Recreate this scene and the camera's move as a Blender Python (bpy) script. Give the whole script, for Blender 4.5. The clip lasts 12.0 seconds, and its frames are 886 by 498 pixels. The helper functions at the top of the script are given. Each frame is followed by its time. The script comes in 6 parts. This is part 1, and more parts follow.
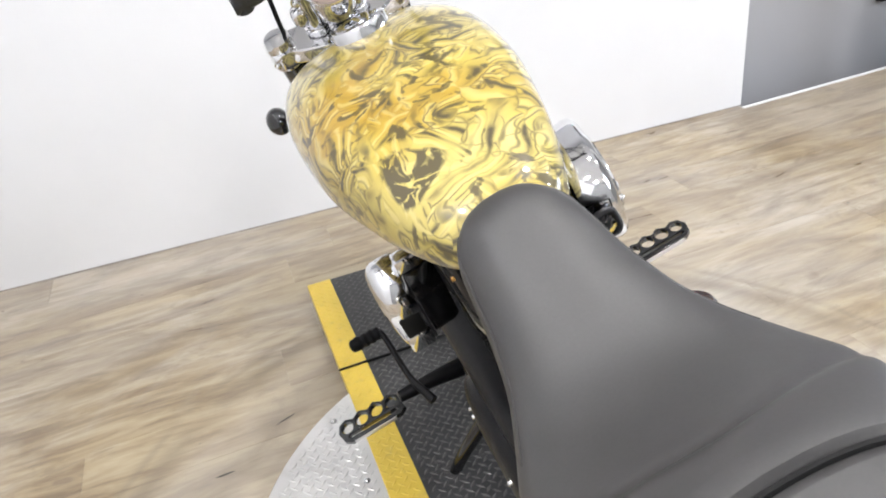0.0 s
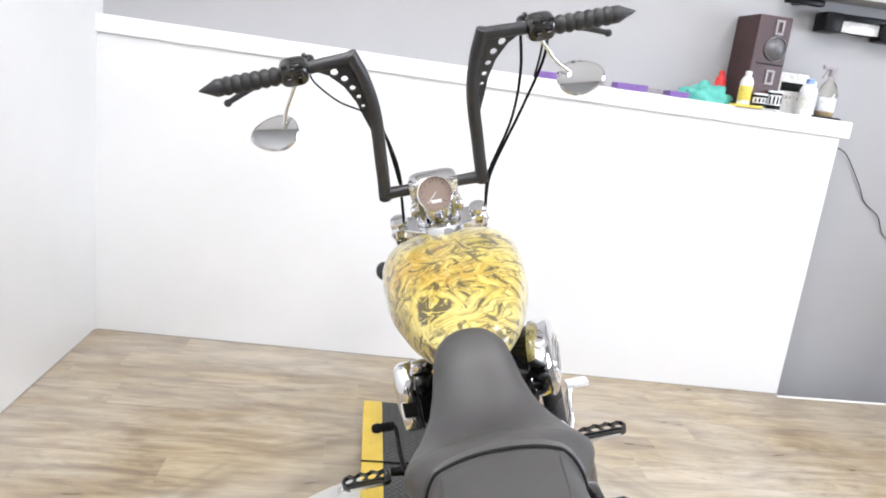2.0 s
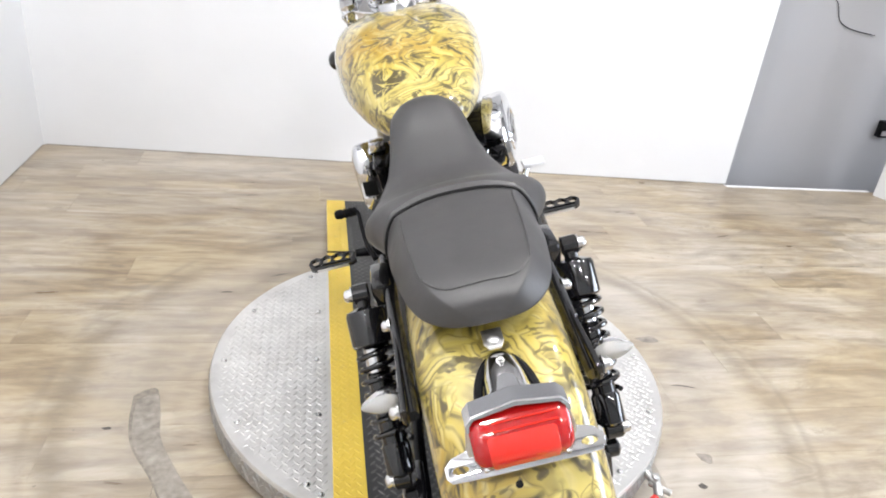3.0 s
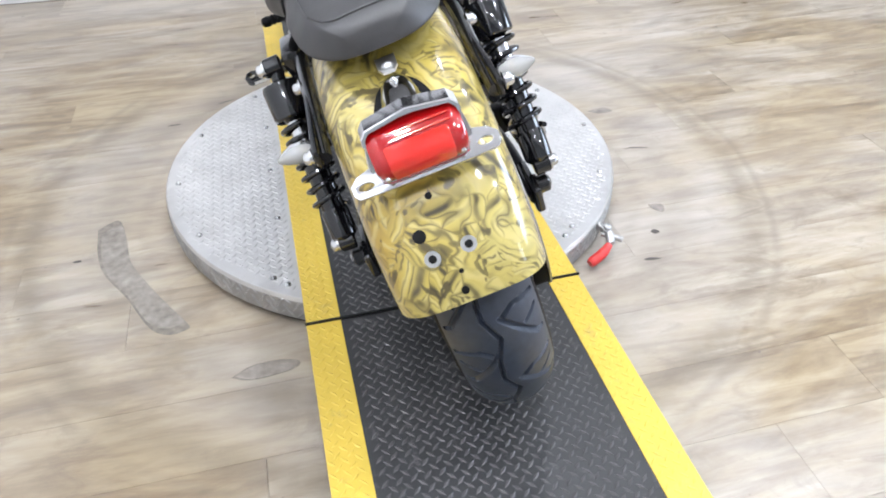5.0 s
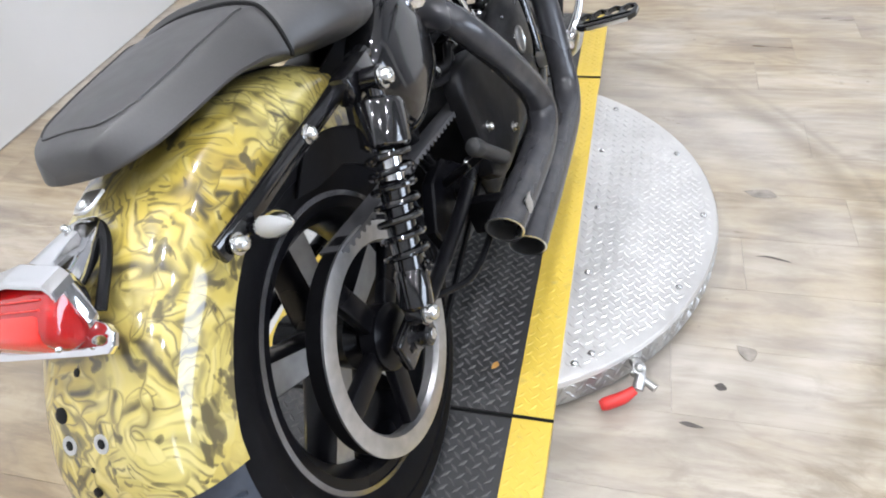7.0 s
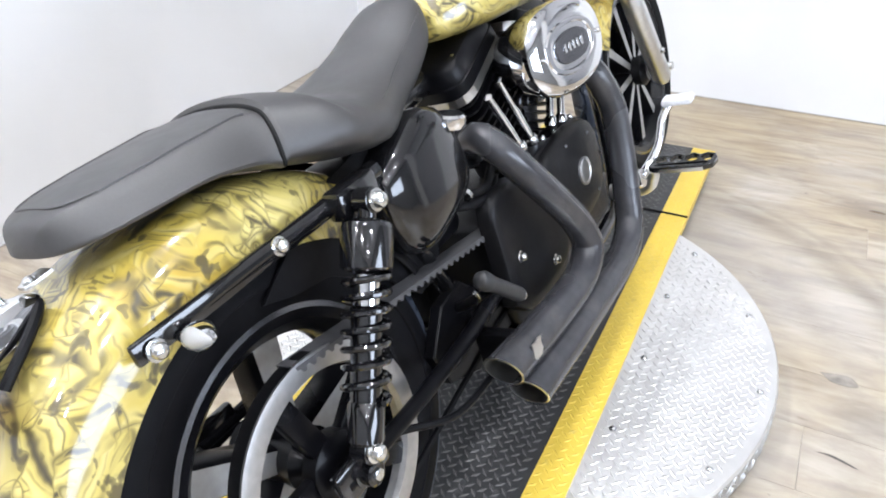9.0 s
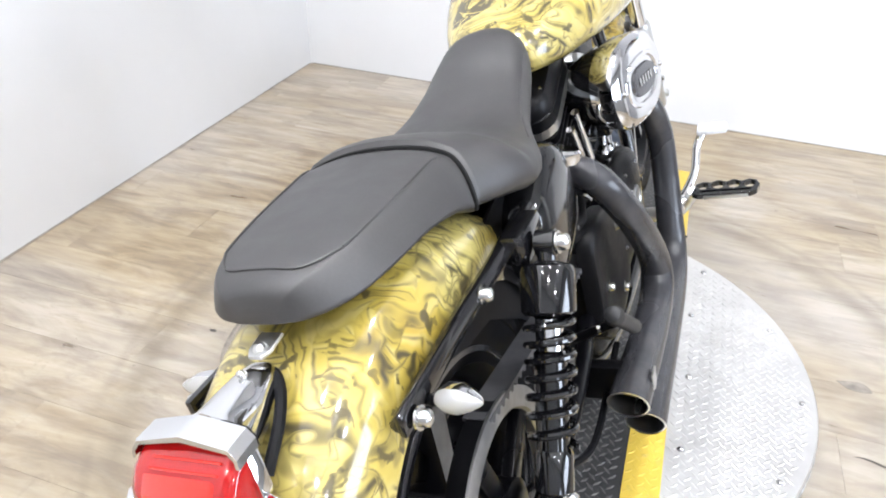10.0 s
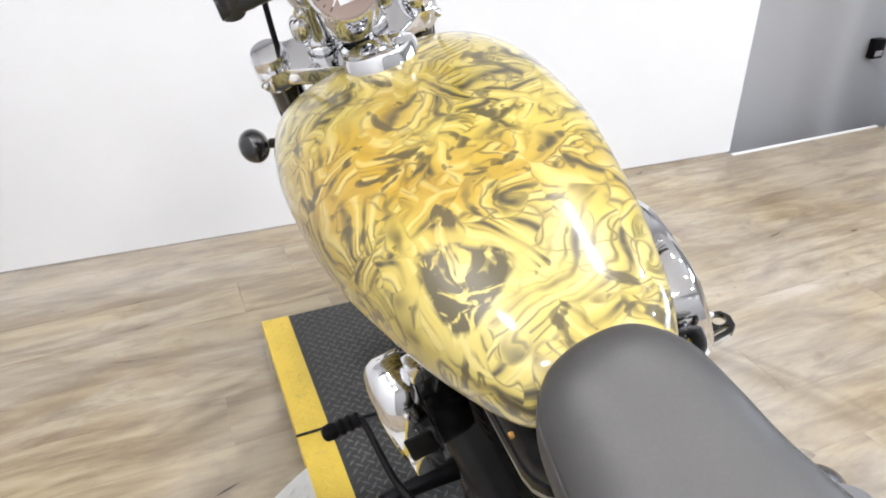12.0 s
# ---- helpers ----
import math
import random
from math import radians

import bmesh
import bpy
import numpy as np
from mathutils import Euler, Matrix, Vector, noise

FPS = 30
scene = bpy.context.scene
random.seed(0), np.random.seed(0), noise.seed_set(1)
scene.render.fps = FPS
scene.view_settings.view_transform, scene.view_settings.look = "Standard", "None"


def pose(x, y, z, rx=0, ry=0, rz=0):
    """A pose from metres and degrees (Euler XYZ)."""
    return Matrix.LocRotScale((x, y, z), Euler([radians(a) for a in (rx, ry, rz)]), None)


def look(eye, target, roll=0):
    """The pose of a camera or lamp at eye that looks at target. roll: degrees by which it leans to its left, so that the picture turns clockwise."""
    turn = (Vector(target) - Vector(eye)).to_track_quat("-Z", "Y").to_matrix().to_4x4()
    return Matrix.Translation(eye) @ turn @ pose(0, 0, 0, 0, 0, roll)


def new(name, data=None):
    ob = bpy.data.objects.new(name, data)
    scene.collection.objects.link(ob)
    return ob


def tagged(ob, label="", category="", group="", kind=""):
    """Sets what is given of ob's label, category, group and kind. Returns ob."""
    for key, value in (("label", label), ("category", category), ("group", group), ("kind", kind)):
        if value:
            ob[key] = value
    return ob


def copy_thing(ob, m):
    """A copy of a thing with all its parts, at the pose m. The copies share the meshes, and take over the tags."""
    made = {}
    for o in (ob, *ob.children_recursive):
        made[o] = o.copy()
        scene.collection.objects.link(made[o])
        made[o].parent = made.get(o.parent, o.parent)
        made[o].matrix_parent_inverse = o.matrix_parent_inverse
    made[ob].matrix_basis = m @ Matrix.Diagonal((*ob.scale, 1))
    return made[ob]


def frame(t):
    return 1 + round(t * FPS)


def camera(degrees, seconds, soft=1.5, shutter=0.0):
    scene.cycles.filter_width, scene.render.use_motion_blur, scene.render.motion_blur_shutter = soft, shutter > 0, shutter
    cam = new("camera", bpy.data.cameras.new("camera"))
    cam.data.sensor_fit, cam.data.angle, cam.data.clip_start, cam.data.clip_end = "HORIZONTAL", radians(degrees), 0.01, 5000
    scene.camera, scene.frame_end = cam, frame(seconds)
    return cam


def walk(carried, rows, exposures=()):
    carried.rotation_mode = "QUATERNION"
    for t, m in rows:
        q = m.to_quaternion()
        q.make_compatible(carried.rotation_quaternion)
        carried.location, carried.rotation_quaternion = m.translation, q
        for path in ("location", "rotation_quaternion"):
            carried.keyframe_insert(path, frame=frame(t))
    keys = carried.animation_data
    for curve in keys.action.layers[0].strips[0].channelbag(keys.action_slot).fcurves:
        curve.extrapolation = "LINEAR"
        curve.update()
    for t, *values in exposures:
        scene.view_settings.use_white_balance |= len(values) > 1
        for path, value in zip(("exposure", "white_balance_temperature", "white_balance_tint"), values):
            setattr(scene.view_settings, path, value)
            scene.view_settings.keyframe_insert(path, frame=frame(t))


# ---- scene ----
cam = camera(64.6, 12.0, soft=1.9)
PATH = [
    (0, (-0.407, -0.783, 1.225), (0.077, 0.881, 0.227), -8.5),
    (0.5, (-0.435, -0.976, 1.283), (0.002, 0.766, 0.404), -3.5),
    (1, (-0.408, -1.203, 1.331), (-0.162, 0.649, 0.618), -2.2),
    (1.5, (-0.336, -1.399, 1.375), (-0.178, 0.549, 0.948), 5.6),
    (2, (-0.375, -1.472, 1.357), (-0.142, 0.462, 0.902), 7.0),
    (2.5, (-0.383, -1.5, 1.307), (-0.085, 0.363, 0.643), 7.7),
    (3, (-0.358, -1.53, 1.251), (0.009, 0.217, 0.349), 6.5),
    (3.5, (-0.34, -1.562, 1.196), (0.105, 0.055, 0.107), 5.7),
    (3.7, (-0.337, -1.585, 1.18), (0.127, 0.01, 0.066), 5.3),
    (5.3, (-0.206, -1.637, 1.147), (0.143, -0.149, -0.143), -1.6),
    (5.5, (-0.101, -1.623, 1.155), (0.186, -0.091, -0.098), 0.7),
    (6, (0.08, -1.585, 1.179), (0.052, -0.018, -0.063), 1.1),
    (6.2, (0.148, -1.538, 1.173), (0.033, -0.016, -0.119), -2.2),
    (6.5, (0.235, -1.421, 1.155), (0.021, 0.056, -0.176), 1.7),
    (7, (0.377, -1.296, 1.181), (-0.084, 0.118, -0.156), -7.3),
    (7.2, (0.436, -1.255, 1.186), (-0.203, 0.098, -0.141), -8.6),
    (8.8, (0.546, -1.124, 1.175), (-0.374, 0.224, 0.019), -7.3),
    (9, (0.516, -1.153, 1.19), (-0.29, 0.287, 0.059), -3.0),
    (9.5, (0.357, -1.259, 1.215), (-0.307, 0.308, 0.165), -3.5),
    (10, (0.171, -1.26, 1.213), (-0.353, 0.324, 0.111), 1.4),
    (10.5, (-0.062, -1.118, 1.179), (-0.518, 0.447, 0.021), 1.4),
    (11, (-0.268, -0.966, 1.185), (-0.203, 0.683, 0.054), 3.0),
    (11.5, (-0.35, -0.774, 1.166), (0.154, 0.829, 0.082), 2.2),
    (12, (-0.42, -0.483, 1.219), (0.224, 1.117, 0.205), -0.7),
]
walk(cam, [(t, look(eye, target, roll)) for t, eye, target, roll in PATH],
     exposures=[(0, 0.04, 6600, 13), (1, 0.12, 6600, 13), (2, 0.12, 6600, 13), (3.5, 0.10, 6550, 13), (5.5, 0.03, 6000, 13), (6.2, 0.00, 6200, 13), (7, 0.00, 6250, 13), (9, 0.22, 6200, 13), (9.5, 0.24, 6300, 13),
                (10, 0.28, 6350, 13), (10.5, 0.18, 6500, 14), (11, 0.12, 6550, 14), (11.5, 0.10, 6600, 13), (12, 0.00, 6600, 13)])

# ---- light ----
world = bpy.data.worlds.new("world")
world.use_nodes = True
world.node_tree.nodes["Background"].inputs[0].default_value = (0.72, 0.82, 1.0, 1)
world.node_tree.nodes["Background"].inputs[1].default_value = 4.0
scene.world = world
LAMP = 425.0     # emission of the ceiling spots
day = bpy.data.lights.new("window_daylight", "AREA")
day.shape, day.size, day.size_y = "RECTANGLE", 0.88, 1.28
day.energy = 14.0
day.color = (0.80, 0.90, 1.0)
new("window_daylight", day).matrix_basis = pose(3.00, -3.73, 1.40, 90, 0, 0)
day = bpy.data.lights.new("shop_window_daylight", "AREA")
day.shape, day.size, day.size_y = "RECTANGLE", 2.86, 1.36
day.energy = 90.0
day.color = (0.80, 0.90, 1.0)
new("shop_window_daylight", day).matrix_basis = pose(4.23, -0.9, 1.75, 90, 0, 90)


# ---- materials ----
class Nodes:
    """A short way to write node trees."""

    def __init__(self, name):
        self.mat = bpy.data.materials.new(name)
        self.mat.use_nodes = True
        self.t = self.mat.node_tree
        self.b = self.t.nodes["Principled BSDF"]

    def add(self, kind, **vals):
        n = self.t.nodes.new(kind)
        for k, v in vals.items():
            if k == "op":
                n.operation = v
            elif k == "data":
                n.data_type = v
            elif k == "blend":
                n.blend_type = v
            elif k == "feature":
                n.feature = v
        return n

    def put(self, socket, v):
        if isinstance(v, bpy.types.NodeSocket):
            self.t.links.new(v, socket)
        elif isinstance(v, (int, float)) and socket.type == "RGBA":
            socket.default_value = (v, v, v, 1)
        elif isinstance(v, tuple) and socket.type == "RGBA":
            socket.default_value = (*v, 1)
        else:
            socket.default_value = v

    def math(self, op, a, b=0.0, c=0.0):
        n = self.add("ShaderNodeMath", op=op)
        for k, v in enumerate((a, b, c)):
            self.put(n.inputs[k], v)
        return n.outputs[0]

    def coord(self, which="Object"):
        return self.add("ShaderNodeTexCoord").outputs[which]

    def place(self):
        return self.add("ShaderNodeNewGeometry").outputs["Position"]

    def stretch(self, v, s, turn=(0, 0, 0), move=(0, 0, 0)):
        n = self.add("ShaderNodeMapping")
        self.put(n.inputs[0], v)
        n.inputs[1].default_value, n.inputs[2].default_value, n.inputs[3].default_value = move, turn, s
        return n.outputs[0]

    def noise(self, v, scale, detail=3.0, rough=0.5, dist=0.0):
        n = self.add("ShaderNodeTexNoise")
        self.put(n.inputs["Vector"], v)
        for k, x in (("Scale", scale), ("Detail", detail), ("Roughness", rough), ("Distortion", dist)):
            n.inputs[k].default_value = x
        return n.outputs[0]

    def ramp(self, v, *stops, ease="LINEAR"):
        n = self.add("ShaderNodeValToRGB")
        self.put(n.inputs[0], v)
        e = n.color_ramp.elements
        n.color_ramp.interpolation = ease
        while len(e) < len(stops):
            e.new(0.5)
        for k, (p, c) in enumerate(stops):
            e[k].position = p
            e[k].color = (*c, 1) if isinstance(c, tuple) else (c, c, c, 1)
        return n.outputs[0]

    def mix(self, f, a, b, blend="MIX"):
        n = self.add("ShaderNodeMix", data="RGBA", blend=blend)
        self.put(n.inputs[0], f)
        self.put(n.inputs[6], a)
        self.put(n.inputs[7], b)
        return n.outputs[2]

    def bump(self, h, strength, dist=0.002):
        n = self.add("ShaderNodeBump")
        n.inputs["Strength"].default_value, n.inputs["Distance"].default_value = strength, dist
        self.put(n.inputs["Height"], h)
        self.t.links.new(n.outputs[0], self.b.inputs["Normal"])

    def set(self, **vals):
        names = {"color": "Base Color", "rough": "Roughness", "metal": "Metallic", "coat": "Coat Weight", "coat_rough": "Coat Roughness",
                 "spec": "Specular IOR Level", "trans": "Transmission Weight", "ior": "IOR", "alpha": "Alpha"}
        for k, v in vals.items():
            self.put(self.b.inputs[names[k]], v)
        return self.mat


def plain(name, color, rough, metal=0.0, grain=0.25, scale=60.0, bump=0.0, coat=0.0, dirt=0.0, spec=0.5):
    """A plain surface with a little unevenness in colour, gloss and relief."""
    n = Nodes(name)
    v = n.coord()
    a = n.noise(v, scale, 4.0)
    b = n.noise(v, scale * 0.12, 2.0)
    f = n.math("ADD", n.math("MULTIPLY", a, 0.6), n.math("MULTIPLY", b, 0.4))
    lo = tuple(c * (1 - grain) for c in color)
    hi = tuple(min(1.0, c * (1 + grain)) for c in color)
    c = n.ramp(f, (0.3, lo), (0.7, hi))
    if dirt:
        c = n.mix(n.math("MULTIPLY", n.ramp(n.noise(v, 9.0, 6.0, 0.65), (0.5, 0.0), (0.75, 1.0)), dirt), c, (0.30, 0.28, 0.25))
    n.set(color=c, metal=metal, coat=coat, coat_rough=0.04, spec=spec)
    n.set(rough=n.math("ADD", n.math("MULTIPLY", b, 0.16), rough - 0.08))
    if bump:
        n.bump(a, bump, 0.001)
    return n.mat


def airbrushed(name):
    """Golden yellow lacquer with dark airbrushed locks and hollows under a clear coat."""
    n = Nodes(name)
    v = n.coord()

    def warped(vec, scale, much):
        col = n.add("ShaderNodeTexNoise")
        n.put(col.inputs["Vector"], vec)
        col.inputs["Scale"].default_value, col.inputs["Detail"].default_value = scale, 1.0
        w = n.add("ShaderNodeVectorMath", op="MULTIPLY_ADD")
        n.put(w.inputs[0], col.outputs["Color"])
        w.inputs[1].default_value = (much, much, much)
        n.put(w.inputs[2], vec)
        return w.outputs[0]

    def bands(vec, way, period):
        d = n.add("ShaderNodeVectorMath", op="DOT_PRODUCT")
        n.put(d.inputs[0], vec)
        k = 2 * math.pi / period
        d.inputs[1].default_value = tuple(c * k for c in way)
        return n.math("ADD", n.math("MULTIPLY", n.math("SINE", d.outputs["Value"]), 0.5), 0.5)
    wv = warped(v, 8.0, 0.13)
    fv = warped(wv, 36.0, 0.014)
    # locks that sweep in three directions and overlap where they meet
    pick = n.noise(warped(v, 16.0, 0.05), 21.0, 1.0)
    pick2 = n.noise(warped(v, 14.0, 0.05), 18.0, 1.0)
    m1, m2 = n.ramp(pick, (0.49, 0.0), (0.51, 1.0)), n.ramp(pick2, (0.52, 0.0), (0.54, 1.0))
    wide = n.mix(m2, n.mix(m1, bands(fv, (0.85, 0.35, 0.4), 0.030), bands(fv, (-0.3, 0.8, 0.5), 0.034)), bands(fv, (0.5, -0.55, 0.68), 0.027))
    thin = n.mix(m2, n.mix(m1, bands(fv, (0.82, 0.40, 0.42), 0.0095), bands(fv, (-0.25, 0.84, 0.48), 0.0105)), bands(fv, (0.46, -0.6, 0.66), 0.0085))
    body = n.ramp(wide, (0.0, 1.0), (0.07, 0.80), (0.20, 0.34), (0.42, 0.10), (0.75, 0.0))
    hairs = n.ramp(thin, (0.0, 0.75), (0.22, 0.30), (0.5, 0.0))
    area = n.ramp(n.noise(v, 15.0, 2.0), (0.40, 0.16), (0.58, 1.0))
    other = n.ramp(n.noise(v, 19.0, 2.0, 0.5, 0.3), (0.42, 0.10), (0.60, 1.0))
    dark = n.math("MAXIMUM", n.math("MULTIPLY", body, area), n.math("MULTIPLY", hairs, other))
    meet = n.math("MINIMUM", n.math("ABSOLUTE", n.math("SUBTRACT", pick, 0.50)), n.math("ABSOLUTE", n.math("SUBTRACT", pick2, 0.53)))
    dark = n.math("MAXIMUM", dark, n.math("MULTIPLY", n.ramp(meet, (0.0, 0.85), (0.006, 0.55), (0.030, 0.0)), area))
    hollow = n.math("ADD", n.noise(wv, 30.0, 2.0, 0.5, 0.4), n.math("ADD", n.math("MULTIPLY", wide, -0.07), n.math("MULTIPLY", thin, -0.035)))
    blots = n.ramp(hollow, (0.555, 0.0), (0.572, 0.70), (0.63, 1.0))
    dark = n.math("MAXIMUM", dark, n.math("MULTIPLY", blots, 0.92))
    # a dark shield with pale figures on the tank's top
    w1 = n.noise(v, 9.0, 2.0, 0.5, 0.0)
    sep = n.add("ShaderNodeSeparateXYZ")
    n.put(sep.inputs[0], v)
    ex = n.math("ADD", sep.outputs[0], 0.057)
    ey = n.math("ADD", sep.outputs[1], -0.398)
    across = n.math("SUBTRACT", n.math("MULTIPLY", ex, 0.845), n.math("MULTIPLY", ey, 0.534))
    along = n.math("ADD", n.math("MULTIPLY", ex, 0.534), n.math("MULTIPLY", ey, 0.845))
    taper = n.math("MAXIMUM", n.math("ADD", 0.047, n.math("MULTIPLY", along, 0.55)), 0.012)
    dx = n.math("DIVIDE", across, taper)
    dy = n.math("DIVIDE", n.math("ADD", along, 0.012), 0.044)
    d = n.math("POWER", n.math("ADD", n.math("POWER", n.math("ABSOLUTE", dx), 3.0), n.math("POWER", n.math("ABSOLUTE", dy), 3.0)), 0.3333)
    d = n.math("ADD", d, n.math("MULTIPLY", n.math("SUBTRACT", w1, 0.5), 0.3))
    d = n.math("MULTIPLY", d, 0.5)
    inside = n.ramp(d, (0.40, 1.0), (0.46, 0.0))
    rim = n.math("MULTIPLY", n.ramp(d, (0.45, 0.0), (0.48, 1.0)), n.ramp(d, (0.56, 1.0), (0.66, 0.0)))
    figure = n.ramp(n.noise(fv, 62.0, 2.0, 0.5, 0.8), (0.51, 1.0), (0.55, 0.55), (0.59, 0.04))
    high = n.ramp(sep.outputs[2], (0.77, 0.0), (0.78, 1.0))
    inside = n.math("MULTIPLY", inside, high)
    rim = n.math("MULTIPLY", rim, high)
    dark = n.math("MULTIPLY", dark, n.math("SUBTRACT", 1.0, n.math("MULTIPLY", rim, 0.8)))
    dark = n.math("ADD", n.math("MULTIPLY", dark, n.math("SUBTRACT", 1.0, inside)), n.math("MULTIPLY", inside, n.math("MULTIPLY", figure, 0.95)))
    gold = n.ramp(n.noise(v, 5.0, 3.0), (0.3, (0.42, 0.265, 0.030)), (0.47, (0.49, 0.375, 0.072)), (0.68, (0.53, 0.45, 0.15)))
    gold = n.mix(n.math("MULTIPLY", n.ramp(wide, (0.72, 0.0), (1.0, 1.0)), 0.45), gold, (0.62, 0.53, 0.22))
    c = n.mix(dark, gold, (0.060, 0.048, 0.022))
    return n.set(color=c, rough=0.32, coat=1.0, coat_rough=0.06, spec=0.4)


def plank_wood(name):
    """Greyish limed oak, with long grain, a tone of its own for each plank, and scuffs of turning wheels."""
    n = Nodes(name)
    p = n.place()
    info = n.add("ShaderNodeObjectInfo").outputs["Random"]
    shift = n.add("ShaderNodeCombineXYZ")
    n.put(shift.inputs[0], n.math("MULTIPLY", info, 37.0))
    n.put(shift.inputs[2], n.math("MULTIPLY", info, 11.0))
    mv = n.add("ShaderNodeVectorMath", op="ADD")
    n.put(mv.inputs[0], p)
    n.put(mv.inputs[1], shift.outputs[0])
    v = mv.outputs[0]
    grain = n.noise(n.stretch(v, (2.2, 15.0, 1.0)), 1.5, 6.0, 0.60, 0.9)
    fine = n.noise(n.stretch(v, (8.0, 160.0, 1.0)), 1.5, 4.0, 0.6)
    cloud = n.noise(n.stretch(v, (1.6, 6.0, 1.0)), 1.6, 5.0, 0.62, 0.8)
    f = n.math("ADD", n.math("MULTIPLY", grain, 0.40), n.math("MULTIPLY", cloud, 0.60))
    pale = n.ramp(f, (0.36, (0.190, 0.150, 0.108)), (0.45, (0.300, 0.248, 0.184)), (0.53, (0.400, 0.342, 0.262)), (0.64, (0.50, 0.445, 0.360)))
    brown = n.ramp(f, (0.35, (0.150, 0.102, 0.056)), (0.45, (0.250, 0.182, 0.104)), (0.53, (0.350, 0.272, 0.164)), (0.65, (0.45, 0.370, 0.240)))
    hue = n.ramp(n.noise(n.stretch(p, (1.1, 2.6, 1.0), (0.4, 0.1, 0.0)), 1.0, 6.0, 0.66, 0.8), (0.40, 0.0), (0.56, 1.0))
    c = n.mix(hue, pale, brown)
    blotch = n.ramp(n.noise(n.stretch(p, (4.5, 11.0, 1.0)), 1.0, 7.0, 0.70, 1.3), (0.53, 0.0), (0.66, 1.0))
    c = n.mix(n.math("MULTIPLY", blotch, 0.50), c, (0.165, 0.120, 0.076))
    c = n.mix(n.math("MULTIPLY", n.ramp(fine, (0.45, 0.0), (0.75, 1.0)), 0.10), c, (0.22, 0.18, 0.14))
    c = n.mix(n.math("MULTIPLY", n.math("ABSOLUTE", n.math("SUBTRACT", info, 0.5)), 0.10), c, n.mix(n.math("GREATER_THAN", info, 0.5), (0.22, 0.195, 0.165), (0.44, 0.385, 0.295)))
    honey = n.ramp(n.noise(n.stretch(p, (2.6, 6.0, 1.0), (0.7, 0.3, 0.2)), 1.0, 5.0, 0.64, 1.0), (0.52, 0.0), (0.68, 1.0))
    c = n.mix(n.math("MULTIPLY", honey, 0.30), c, (0.38, 0.29, 0.155))
    soil = n.ramp(n.noise(n.stretch(p, (0.9, 1.5, 1.0), (0.2, 0.9, 0.6)), 1.0, 6.0, 0.62, 0.5), (0.50, 0.0), (0.66, 1.0))
    c = n.mix(n.math("MULTIPLY", soil, 0.34), c, (0.200, 0.145, 0.088))
    # large cloudy stretches are paler: glare on the floor put into the colour
    glare = n.ramp(n.noise(n.stretch(p, (1.0, 1.0, 1.0), (0.0, 0.0, 4.2)), 0.75, 4.0, 0.55, 0.3), (0.42, 0.0), (0.62, 1.0))
    c = n.mix(n.math("MULTIPLY", glare, 0.28), c, (0.46, 0.445, 0.425))
    knots = n.ramp(n.noise(n.stretch(v, (6.0, 13.0, 1.0)), 1.0, 2.0, 0.5, 0.4), (0.72, 0.0), (0.80, 1.0))
    c = n.mix(n.math("MULTIPLY", knots, 0.55), c, (0.13, 0.09, 0.06))
    specks = n.ramp(n.noise(p, 34.0, 2.0), (0.745, 0.0), (0.775, 1.0))
    c = n.mix(n.math("MULTIPLY", specks, 0.6), c, (0.12, 0.10, 0.085))
    # rubber rings round the turntable
    sep = n.add("ShaderNodeSeparateXYZ")
    n.put(sep.inputs[0], p)
    dy = n.math("SUBTRACT", sep.outputs[1], 0.05)
    r = n.math("SQRT", n.math("ADD", n.math("MULTIPLY", sep.outputs[0], sep.outputs[0]), n.math("MULTIPLY", dy, dy)))
    r = n.math("ADD", r, n.math("MULTIPLY", n.math("SUBTRACT", n.noise(p, 2.5, 3.0), 0.5), 0.05))
    # window glare, with some dust ground by the wheels, painted pale inside the rings
    pale_ = n.math("MULTIPLY", n.ramp(r, (0.90, 1.0), (0.98, 0.0)), n.ramp(n.noise(p, 1.4, 4.0, 0.6), (0.36, 0.0), (0.60, 1.0)))
    c = n.mix(n.math("MULTIPLY", pale_, 0.34), c, (0.50, 0.475, 0.44))
    rings = 0.0
    for radius, wide, much in ((0.69, 0.020, 0.30), (0.79, 0.050, 0.5), (0.985, 0.034, 0.9), (1.045, 0.014, 0.7)):
        x = n.math("DIVIDE", n.math("SUBTRACT", r, radius), wide)
        g = n.math("MULTIPLY", n.math("POWER", 2.718, n.math("MULTIPLY", n.math("MULTIPLY", x, x), -1.0)), much)
        rings = n.math("MAXIMUM", g, rings)
    worn = n.ramp(n.noise(p, 2.6, 6.0, 0.68), (0.34, 0.0), (0.56, 1.0))
    c = n.mix(n.math("MULTIPLY", n.math("MULTIPLY", rings, worn), 0.54), c, (0.17, 0.140, 0.105))
    n.set(color=c, spec=0.7)
    n.set(rough=n.math("ADD", n.math("MULTIPLY", cloud, 0.25), 0.20))
    n.bump(n.math("ADD", grain, n.math("MULTIPLY", fine, 0.5)), 0.25, 0.0015)
    return n.mat


